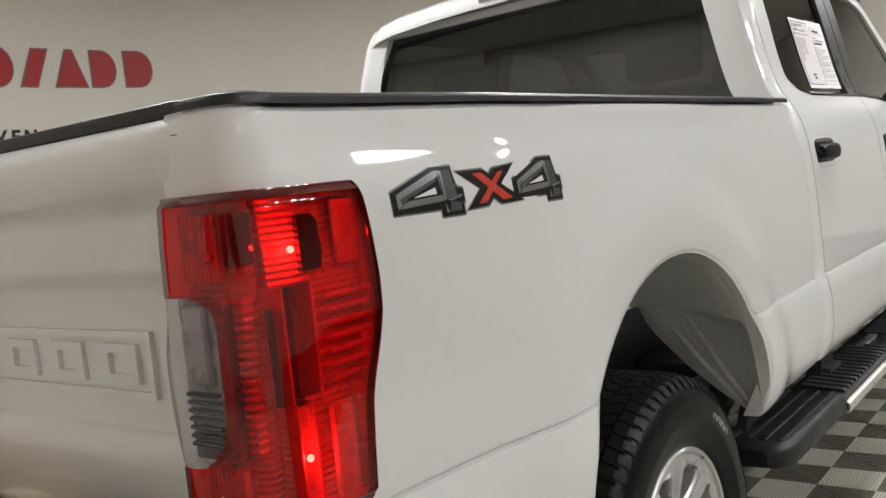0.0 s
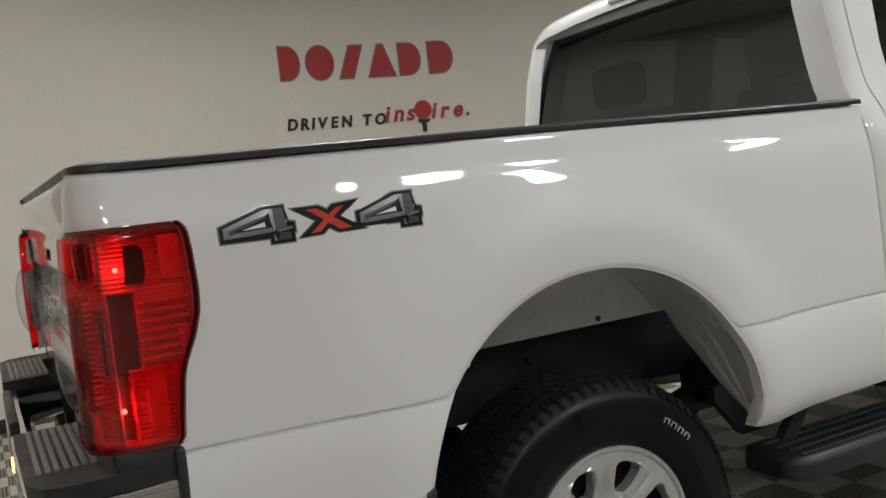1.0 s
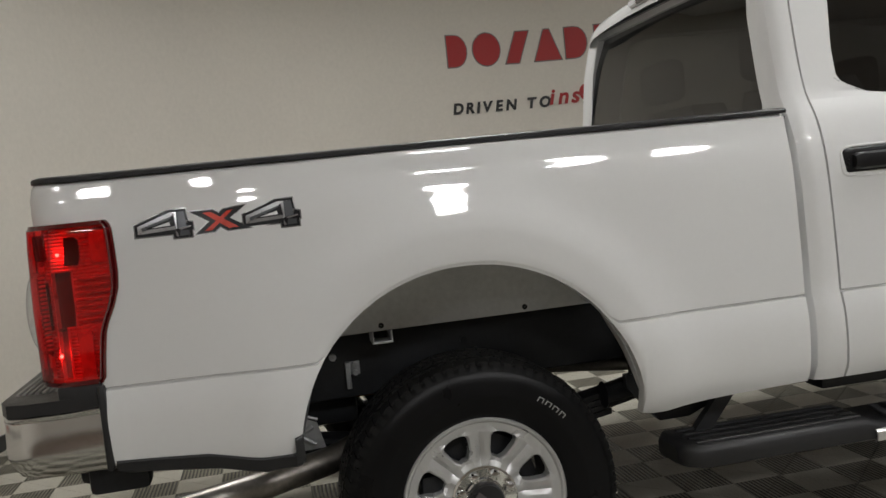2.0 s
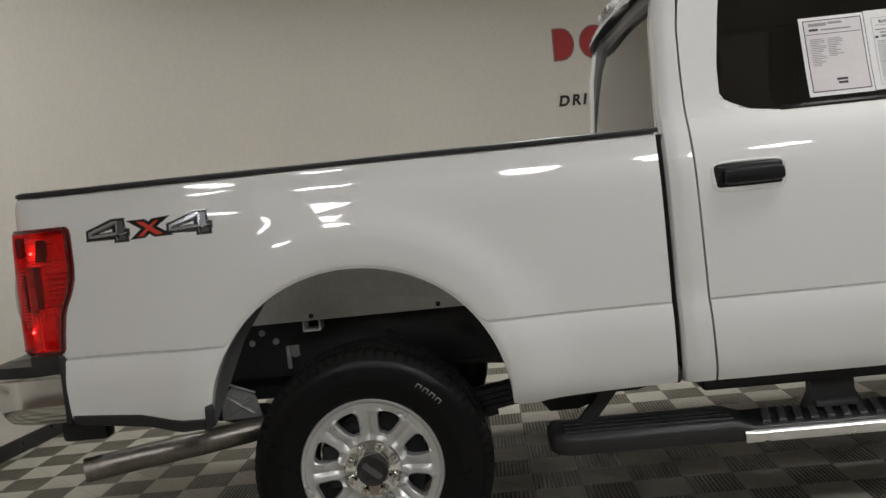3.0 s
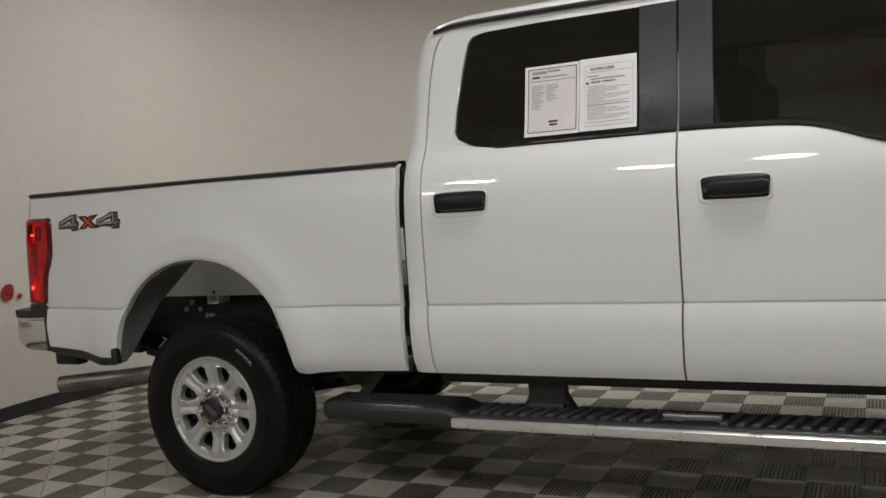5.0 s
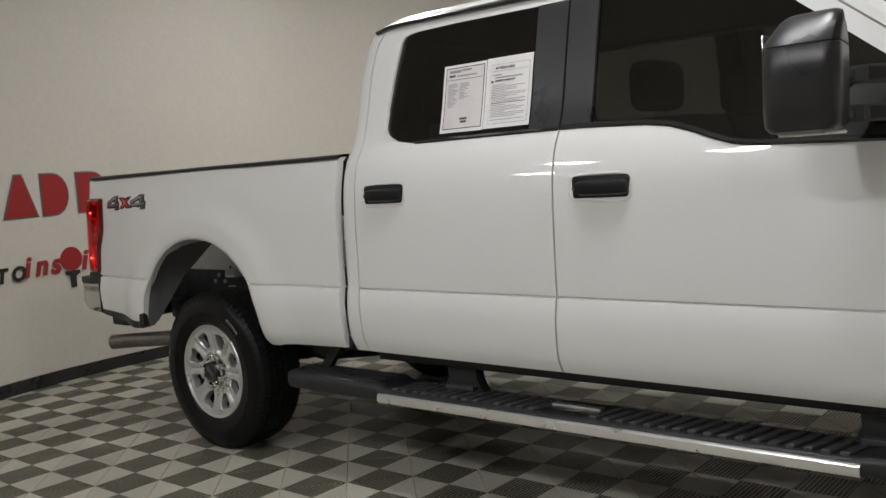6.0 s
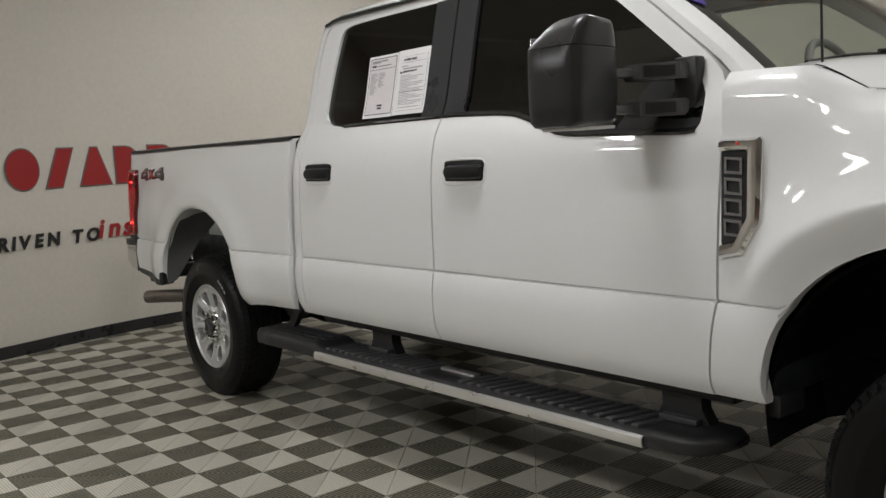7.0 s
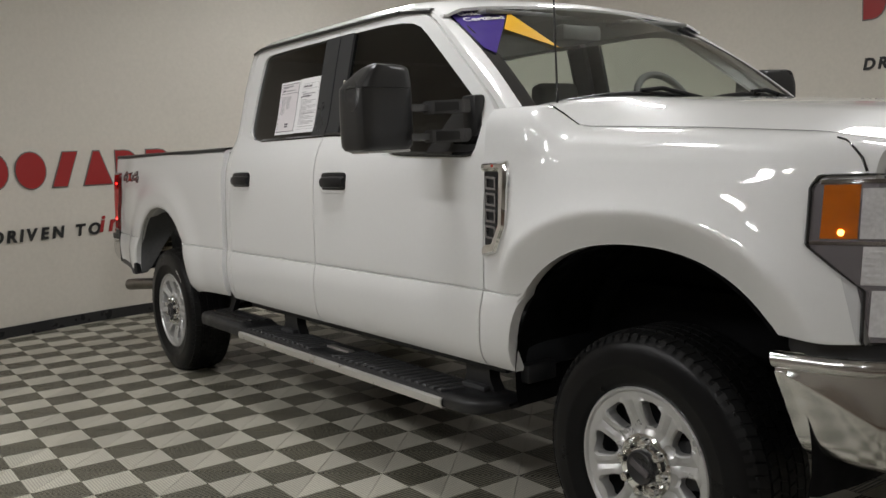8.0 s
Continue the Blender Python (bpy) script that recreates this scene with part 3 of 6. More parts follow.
for ob, host in zip(bowls, lamps):
    ob.parent = host
under_lamp("reversing_lens", clear, CLEARLENS, "clear reversing lamp lens")
bm = bmesh.new()
box(bm, -1.138, -1.118, -0.893, -0.803, 0.972, 1.184, bevel=0.004)
under_lamp("reversing_reflector", bm, LAMPGREY, "silver reversing reflector")
for k in range(7):
    bm = boxed(-1.146, -1.136, -0.872, -0.808, 0.992 + 0.011 * k, 0.997 + 0.011 * k, bevel=0.0015, seg=1)
    under_lamp("reflector_rib", bm, GREYLAMP)
bm = boxed(-1.148, -1.134, -0.862, -0.822, 1.075, 1.175, bevel=0.004)
under_lamp("reversing_bulb_plate", bm, LAMPPALE, "pale grey reflector plate")
def lamp_in(z):
    return 0.99 - float(np.interp(z, BED_Z, BED_Y))


# dark bowl, round bulb wells and side ribs behind the red lens
for x0, x1, z0, z1 in ((-1.087, -1.040, 1.036, 1.19), (-1.087, -1.064, 0.90, 1.04)):
    y = -0.946 + lamp_in((z0 + z1) / 2)
    bm = bmesh.new()
    deep = [bm.verts.new(p) for p in ((x0, y + 0.040, z0), (x1, y + 0.040, z0), (x1, y + 0.040, z1), (x0, y + 0.040, z1))]
    rim = [bm.verts.new(p) for p in ((x0, y, z0), (x1, y, z0), (x1, y, z1), (x0, y, z1))]
    bm.faces.new(deep)
    for k in (0, 2):
        bm.faces.new((deep[k], deep[(k + 1) % 4], rim[(k + 1) % 4], rim[k]))
    under_lamp("dark_pocket", bm, POCKET, "dark pocket in the lamp")
    for x in (x0 - 0.004, x1):
        under_lamp("pocket_side", boxed(x, x + 0.004, y - 0.002, y + 0.040, z0, z1, bevel=0.001, seg=1), REDPANEL, "red pocket side")
for x0, x1, z0, z1 in ((-0.985, -0.943, 1.205, 1.292), (-1.040, -1.002, 0.905, 1.030)):
    under_lamp("lamp_panel", boxed(x0, x1, -0.960 + lamp_in((z0 + z1) / 2), -0.948 + lamp_in((z0 + z1) / 2), z0, z1, bevel=0.004), REDPANEL, "pale red reflector panel")
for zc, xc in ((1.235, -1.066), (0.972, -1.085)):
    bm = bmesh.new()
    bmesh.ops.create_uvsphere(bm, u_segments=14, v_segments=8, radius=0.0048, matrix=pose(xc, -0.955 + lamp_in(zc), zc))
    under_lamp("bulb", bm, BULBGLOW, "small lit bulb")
    bm = bmesh.new()
    bmesh.ops.create_uvsphere(bm, u_segments=14, v_segments=8, radius=0.010, matrix=pose(-1.126, -0.868, zc))
    under_lamp("bulb", bm, SILVERREFLECT, "small bright bulb")
for k in range(18):
    z = 0.985 + 0.0112 * k
    under_lamp("corner_rib", boxed(-1.129, -1.112, -0.922, -0.900, z, z + 0.0055, bevel=0.0015, seg=1), REDPANEL)
for z0, z1 in ((1.205, 1.290), (0.905, 0.960)):
    for k in range(9):
        y = -0.812 - 0.0085 * k
        under_lamp("chamber_rib", boxed(-1.130, -1.118, y - 0.0045, y, z0, z1, bevel=0.001, seg=1), REDPANEL)
for y0, y1, z0, z1 in ((-0.926, -0.894, 1.222, 1.290),):
    under_lamp("bulb_housing", boxed(-1.130, -1.10, y0, y1, z0, z1, bevel=0.006), DARKRED, "dark bulb housing")
under_lamp("corner_slot", boxed(-1.106, -1.099, -0.944, -0.934, 1.04, 1.165, bevel=0.002), DARKRED, "dark slot in the lamp")
# dark moulded border of the lens
bm = bmesh.new()
wide = [lamp_row(z, 0.0055) for z in LAMP_ZS]
vw = [[bm.verts.new(p) for p in r] for r in wide]
last = len(wide) - 1
for i in range(last):
    for j in range(len(wide[0]) - 1):
        zm = (LAMP_ZS[i] + LAMP_ZS[i + 1]) / 2
        if i < 2 or i >= last - 2 or j >= len(wide[0]) - 2 or (j < 1 and not 0.967 < zm < 1.189):
            bm.faces.new((vw[i][j], vw[i][j + 1], vw[i + 1][j + 1], vw[i + 1][j]))
bmesh.ops.delete(bm, geom=[v for v in bm.verts if not v.link_faces], context="VERTS")
under_lamp("lens_border", bm, LENSBORDER, "dark red moulded lens border")
for k in range(7):
    z = 1.058 + 0.0178 * k
    bm = boxed(-1.032 + 0.0015 * k, lamp_edge(z) - 0.006, -0.963 + lamp_in(z), -0.950 + lamp_in(z), z, z + 0.007, bevel=0.003, seg=1)
    under_lamp("side_rib", bm, REDPANEL)
# shaded bowls beside the bulbs
for poly in ([(-1.052, 1.205), (-1.018, 1.205), (-1.012, 1.225), (-1.012, 1.268), (-1.022, 1.278), (-1.046, 1.278)],):
    bm = bmesh.new()
    prism(bm, poly, lambda a, b, d: (a, -0.955 + lamp_in(b) + d, b), 0.008)
    under_lamp("side_bowl", bm, SMOKED, "smoked metal lamp bowl")
# black seal round the lamp
bm = bmesh.new()
line = [(lamp_edge(z), z) for z in LAMP_ZS]
rows = []
for x, z in line:
    y = bed_y(x, z)
    rows.append([(x - 0.003, y + 0.004, z), (x + 0.002, y - 0.010, z), (x + 0.007, y - 0.006, z), (x + 0.008, y + 0.004, z)])
grid(bm, rows)
under_lamp("lamp_seal", bm, LENSBORDER, "dark red lamp edge")

# ---- rear bumper, hitch, trim under the bed ----
BUMPER = [(-0.996, -0.980), (-1.08, -0.980), (-1.15, -0.978), (-1.20, -0.973), (-1.235, -0.961), (-1.257, -0.940), (-1.268, -0.905), (-1.274, -0.80), (-1.277, -0.40), (-1.278, 0.0)]
bm = bmesh.new()
rows = []
for x, y in BUMPER + [(x, -y) for x, y in BUMPER[-2::-1]]:
    f = float(np.interp(x, [-1.20, -1.05], [1, 0]))
    rows.append([(x + 0.045 * f, y * 0.955, 0.650), (x + 0.025 * f, y * 0.972, 0.660), (x + 0.010 * f, y * 0.985, 0.685), (x + 0.003 * f, y * 0.9935, 0.710), (x, y * 0.9945, 0.722), (x + 0.001 * f, y * 0.9942, 0.745), (x + 0.003 * f, y * 0.991, 0.805), (x + 0.005 * f, y * 0.990, 0.809), (x + 0.003 * f, y * 0.993, 0.814), (x + 0.003 * f, y * 0.994, 0.822), (x + 0.010 * f, y * 0.986, 0.830)])
grid(bm, rows)
flange(bm, (0.03, 0, 0))
rear_bumper = part("rear_bumper", bm, BUMPERCHROME, TRUCK, "chrome rear bumper with grey step pads")
for s in (-1, 1):
    bm = bmesh.new()
    prism(bm, [(-1.0, s * 0.97), (-1.10, s * 0.976), (-1.19, s * 0.972), (-1.24, s * 0.955), (-1.265, s * 0.90), (-1.27, s * 0.42), (-1.14, s * 0.42), (-1.13, s * 0.80), (-1.0, s * 0.80)], lambda a, b, d: (a, b, 0.860 - d), 0.034)
    box(bm, -1.105, -0.996, s * 0.974, s * 0.90, 0.830, 0.892, bevel=0.004)
    part("step_pad", bm, BLACK, rear_bumper, "black bumper step pad")
    for k in range(7):
        x = -1.245 + 0.017 * k
        bm = boxed(x, x + 0.010, s * 0.84, s * 0.44, 0.857, 0.866, bevel=0.002, seg=1)
        part("pad_rib", bm, BUMPPAD, rear_bumper, "grey anti-slip rib")
part("plate_recess", boxed(-1.275, -1.25, -0.26, 0.26, 0.66, 0.86, bevel=0.01), BLACK, rear_bumper, "black plate recess")
part("plate_lamp", boxed(-1.28, -1.26, -0.30, -0.275, 0.74, 0.78, bevel=0.006), AMBERGLOW, rear_bumper, "small amber lit plate lamp")
part("bumper_end", boxed(-1.008, -0.987, -0.984, -0.93, 0.655, 0.886, bevel=0.008), BLACK, rear_bumper)
part("bumper_end", boxed(-1.008, -0.987, 0.93, 0.984, 0.655, 0.886, bevel=0.008), BLACK, rear_bumper)
part("hitch_receiver", boxed(-1.22, -0.8, -0.05, 0.05, 0.50, 0.60, bevel=0.01), CHASSIS, TRUCK)
part("hitch_beam", boxed(-1.12, -1.02, -0.80, 0.80, 0.575, 0.66, bevel=0.02), CHASSIS, TRUCK)
pair("hitch_bracket", boxed(-1.08, -0.92, -0.88, -0.80, 0.565, 0.67, bevel=0.015), CHASSIS, TRUCK)

bm = bmesh.new()
rows = []
for x in list(np.linspace(-0.982, -0.60, 14)) + [-0.57, -0.545, -0.518, -0.5165, -0.505, -0.494]:
    zt = float(np.interp(x, [-0.982, -0.745, -0.612, -0.518, -0.5165, -0.494], [0.680, 0.666, 0.640, 0.638, 0.682, 0.688]))
    zb = float(np.interp(x, [-0.982, -0.965, -0.716, -0.608, -0.507, -0.494], [0.652, 0.644, 0.620, 0.598, 0.604, 0.614]))
    y = bed_y(x, 0.70 if x > -0.53 else zt) - 0.006
    rows.append([(x, y + 0.050, zb + 0.004), (x, y + 0.012, zb), (x, y + 0.004, zb + 0.004), (x, y, zt - 0.005), (x, y + 0.003, zt), (x, y + 0.03, zt + 0.001)])
grid(bm, rows)
flange(bm, (-0.004, 0.03, 0))
pair("lower_trim", bm, BLACK, TRUCK, "black plastic trim under the bed side")
pair("bed_corner_trim", boxed(1.012, 1.045, -0.972, -0.90, 0.60, 0.66, bevel=0.008), BLACK, TRUCK)

pair("body_gap_seal", boxed(1.022, 1.066, -0.915, -0.87, 0.63, 1.415), GLOSSBLACK, TRUCK, "black gap between bed and cab")

# wheelhouse shells
bm = bmesh.new()
rows = []
for k in range(26):
    t = radians(33 + 90 * k / 25)
    row = []
    rr = (abs(math.cos(t)) ** 2.05 + abs(math.sin(t)) ** 2.05) ** (-1 / 2.05)
    for y, r in ((-0.985, 0.500), (-0.965, 0.501), (-0.93, 0.510), (-0.88, 0.53), (-0.80, 0.545), (-0.70, 0.55), (-0.635, 0.55)):
        row.append((-0.005 + rr * r * math.cos(t), y, 0.585 + rr * r * math.sin(t)))
    rows.append(row)
grid(bm, rows)
pair("wheelhouse", bm, GREYPAINT, TRUCK, "light grey painted rear wheelhouse")
bm = bmesh.new()
box(bm, -0.62, 0.56, -0.64, -0.625, 0.876, 1.14, bevel=0.004)
pair("wheelhouse_wall", bm, GREYPAINT, TRUCK, "light grey painted inner bed panel")
for x in (-0.212, 0.258):
    bm = bmesh.new()
    lathe(bm, [(0.001, -0.6415), (0.009, -0.6415), (0.009, -0.638)], x, 0.893, 12)
    pair("panel_hole", bm, CHASSIS, TRUCK)
bm = bmesh.new()
for x0, x1, z0, z1 in ((-0.245, -0.240, 0.838, 0.878), (-0.185, -0.180, 0.838, 0.878), (-0.2405, -0.1845, 0.838, 0.843)):
    box(bm, x0, x1, -0.655, -0.555, z0, z1, bevel=0.0015, seg=1)
pair("bed_crossmember_end", bm, GREYPAINT, TRUCK, "grey bed crossmember end")
# splash guard at the front of the wheelhouse, with two pressed ribs
def guard_point(s, v, out=0.0):
    t = radians(58 - 56 * s)
    rr = (abs(math.cos(t)) ** 2.05 + abs(math.sin(t)) ** 2.05) ** (-1 / 2.05)
    lip = Vector((-0.005 + rr * 0.497 * math.cos(t), -0.990, 0.585 + rr * 0.497 * math.sin(t)))
    edge = Vector((curve(s, [0, 0.3, 0.6, 1], [0.44, 0.50, 0.535, 0.535]), curve(s, [0, 0.3, 0.6, 1], [-0.66, -0.67, -0.76, -0.94]), curve(s, [0, 0.25, 0.6, 1], [0.965, 0.87, 0.72, 0.585])))
    dip = 0.045 * math.sin(math.pi * min(1.0, v / 0.9)) * math.sin(math.pi * min(1.0, s + 0.15))
    return lip.lerp(edge, v) + Vector((0.8, 0.0, 0.4)) * dip + Vector((-0.8, -0.5, 0.2)) * out


bm = bmesh.new()
grid(bm, [[guard_point(s, v) for v in (0, 0.05, 0.12, 0.25, 0.4, 0.55, 0.7, 0.82, 0.9, 0.96, 1.0)] + [guard_point(s, 1.0) + Vector((0.02, 0.004, 0.0))] for s in np.linspace(0, 1, 18)])
guards = pair("splash_guard", bm, GUARD, TRUCK, "grey moulded wheelhouse splash guard")
for v, s0, s1 in ((0.62, 0.34, 0.93), (0.80, 0.40, 0.97)):
    bm = bmesh.new()
    tube(bm, [guard_point(s, v, -0.002) for s in np.linspace(s0, s1, 12)], [0.002] + [0.0095] * 10 + [0.002], 10)
    for ob, host in zip(pair("guard_rib", bm, GUARD, None), guards):
        ob.parent = host
bm = bmesh.new()
bmesh.ops.create_uvsphere(bm, u_segments=10, v_segments=6, radius=0.009, matrix=Matrix.Translation(guard_point(0.16, 0.93)))
for ob, host in zip(pair("guard_clip", bm, GREYLAMP, None), guards):
    ob.parent = host

# rear lip of the wheelhouse
bm = bmesh.new()
rows = []
for k in range(13):
    s = k / 12
    t = radians(122 + 56 * s)
    rr = (abs(math.cos(t)) ** 2.05 + abs(math.sin(t)) ** 2.05) ** (-1 / 2.05)
    lip = Vector((-0.005 + rr * 0.499 * math.cos(t), -0.992, 0.585 + rr * 0.499 * math.sin(t)))
    inner = Vector((float(np.interp(s, [0, 0.5, 1], [-0.30, -0.42, -0.50])), float(np.interp(s, [0, 0.5, 1], [-0.64, -0.80, -0.93])), float(np.interp(s, [0, 0.5, 1], [1.06, 0.86, 0.63]))))
    rows.append([lip.lerp(inner, v) + Vector((-0.8, 0, 0.5)) * 0.03 * math.sin(math.pi * v) * (1 - s) for v in np.linspace(0, 1, 7)])
grid(bm, rows)
pair("wheelhouse_lip", bm, LIPGREY, TRUCK, "grey rear lip of the wheelhouse")

# front wheel wells
bm = bmesh.new()
rows = []
for k in range(28):
    t = radians(-12 + 204 * k / 27)
    rows.append([(4.065 + r * math.cos(t) * 1.08, y, 0.575 + r * math.sin(t) * 0.96) for y, r in ((-0.98, 0.515), (-0.95, 0.53), (-0.80, 0.545), (-0.60, 0.55), (-0.50, 0.45))])
grid(bm, rows)
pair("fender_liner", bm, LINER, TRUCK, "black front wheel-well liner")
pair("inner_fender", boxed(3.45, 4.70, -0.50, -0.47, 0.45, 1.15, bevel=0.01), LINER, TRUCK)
pair("fender_extension", boxed(3.475, 3.53, -0.94, -0.80, 0.545, 0.615, bevel=0.015), BLACK, TRUCK)

# ---- frame, axles, springs, exhaust ----
pair("frame_rail", boxed(-1.1, 3.3, -0.56, -0.48, 0.66, 0.875, bevel=0.012), CHASSIS, TRUCK, "black steel frame rail")
# same rail in the wheel well, with the shade there put into a darker black
pair("front_frame_rail", boxed(3.3, 4.7, -0.56, -0.48, 0.66, 0.875, bevel=0.012), LINER, TRUCK, "black front frame rail, darkened for the wheel well's shade")
for x in (-0.9, 0.75, 1.4, 2.9, 4.5):
    part("crossmember", boxed(x, x + 0.08, -0.5, 0.5, 0.70, 0.82, bevel=0.01), CHASSIS, TRUCK)
for xc in (REAR, FRONT):
    bm = bmesh.new()
    tube(bm, [(xc, -0.80, HUB), (xc, -0.3, HUB), (xc, -0.2, HUB), (xc, 0.2, HUB), (xc, 0.3, HUB), (xc, 0.80, HUB)], [0.055, 0.055, 0.10, 0.16, 0.055, 0.055], 16)
    part("axle", bm, CHASSIS, TRUCK, "black axle housing")
for k in range(6):
    bm = bmesh.new()
    half = 0.80 - 0.09 * k
    rows = []
    for s in np.linspace(-1, 1, 15):
        x, z = half * s, 0.525 + 0.10 * (half * s / 0.76) ** 2 - 0.021 * k
        rows.append([(x, -0.62, z), (x, -0.53, z), (x, -0.53, z - 0.017), (x, -0.62, z - 0.017)])
    grid(bm, rows, close=True)
    pair("leaf_spring", bm, CHASSIS, TRUCK)
bm = bmesh.new()
tube(bm, [(0.72, -0.60, 0.565), (0.60, -0.62, 0.57), (0.50, -0.66, 0.572), (0.49, -0.66, 0.572)], [0.035, 0.03, 0.03, 0.045], 12)
pair("spring_hanger", bm, CHASSIS, TRUCK)
bm = bmesh.new()
tube(bm, [(0.12, -0.50, 0.42), (0.30, -0.47, 0.66), (0.34, -0.46, 0.74)], [0.035, 0.032, 0.02], 14)
pair("shock_absorber", bm, CHASSIS, TRUCK)
pair("spring_shackle", boxed(-0.84, -0.74, -0.63, -0.50, 0.58, 0.70, bevel=0.012), CHASSIS, TRUCK)
pair("bump_stop", boxed(-0.06, 0.06, -0.60, -0.50, 0.56, 0.67, bevel=0.02), CHASSIS, TRUCK)
bm = bmesh.new()
prism(bm, [(-0.575, 0.54), (-0.425, 0.545), (-0.445, 0.625), (-0.525, 0.665), (-0.57, 0.625)], lambda a, b, d: (a, -0.672 + d, b), 0.006)
for x0, z0, x1, z1 in ((-0.56, 0.555, -0.46, 0.615), (-0.55, 0.625, -0.455, 0.56)):
    tube(bm, [(x0, -0.673, z0), (x1, -0.673, z1)], 0.008, 8)
tube(bm, [(-0.535, -0.676, 0.673), (-0.443, -0.676, 0.636)], 0.005, 8)
pair("spring_end_plate", bm, BRACKET, TRUCK, "grey ribbed steel plate")
pair("spare_wheel_cradle", boxed(-0.95, -0.30, -0.48, -0.38, 0.56, 0.68, bevel=0.02), CHASSIS, TRUCK)
bm = boxed(-0.334, -0.318, -0.575, -0.55, 0.692, 0.778, bevel=0.002)
box(bm, -0.320, -0.286, -0.562, -0.552, 0.735, 0.778, bevel=0.002)
for z in (0.742, 0.768):
    lathe(bm, [(0.001, -0.574), (0.009, -0.574), (0.009, -0.56)], -0.302, z, 10)
pair("shackle_bracket", bm, BRACKET, TRUCK, "bare grey steel bracket")
for x, z in ((-0.37, 0.80), (-0.42, 0.835), (-0.46, 0.80), (0.06, 0.80), (0.10, 0.76)):
    bm = bmesh.new()
    lathe(bm, [(0.001, -0.572), (0.012, -0.572), (0.012, -0.555)], x, z, 10)
    pair("frame_bolt", bm, BRACKET if x < 0 else CHASSIS, TRUCK)
bm = bmesh.new()
tube(bm, [(0.9, -0.42, 0.60), (0.45, -0.46, 0.66), (0.1, -0.52, 0.70), (-0.2, -0.60, 0.56), (-0.42, -0.72, 0.515), (-0.62, -0.82, 0.504), (-0.82, -0.885, 0.492), (-0.985, -0.935, 0.478)], 0.042, 20, caps=False)
tube(bm, [(-0.82, -0.885, 0.492), (-0.985, -0.935, 0.478)], 0.037, 20, caps=False)
part("exhaust_pipe", bm, STEEL, TRUCK, "bare steel exhaust tailpipe")
# unseen tank, muffler and gearbox, added to keep the floor below in shade
part("fuel_tank", boxed(1.25, 2.75, 0.05, 0.55, 0.40, 0.66, bevel=0.04), CHASSIS, TRUCK)
bm = bmesh.new()
tube(bm, [(0.98, -0.34, 0.56), (1.9, -0.34, 0.56)], 0.10, 16)
part("muffler", bm, STEEL, TRUCK, "unseen steel muffler added under the cab")
part("transmission", boxed(2.6, 3.5, -0.25, 0.25, 0.42, 0.68, bevel=0.06), CHASSIS, TRUCK)
part("engine_sump", boxed(3.5, 4.5, -0.3, 0.3, 0.45, 0.9, bevel=0.06), CHASSIS, TRUCK)
part("cab_floor", boxed(1.12, 3.5, -0.92, 0.92, 0.585, 0.68, bevel=0.02), CHASSIS, TRUCK)
pair("rocker_flange", boxed(1.13, 3.36, -0.90, -0.80, 0.545, 0.612, bevel=0.012), CHASSIS, TRUCK, "black underside of the sill")
bm = boxed(0.62, 0.98, -0.86, -0.52, 0.55, 0.70, bevel=0.05)
pair("spare_bracket", bm, CHASSIS, TRUCK)
bm = bmesh.new()
prism(bm, [(0.52, 0.62), (0.62, 0.50), (0.72, 0.50), (0.98, 0.60), (0.98, 0.66), (0.52, 0.66)], lambda a, b, d: (a, -0.80 + d, b), 0.03)
pair("mount_plate", bm, CHASSIS, TRUCK)
part("orange_tag", boxed(-0.30, -0.22, -0.30, -0.27, 0.60, 0.66, bevel=0.004), ORANGE, TRUCK, "orange plastic tag under the bed")


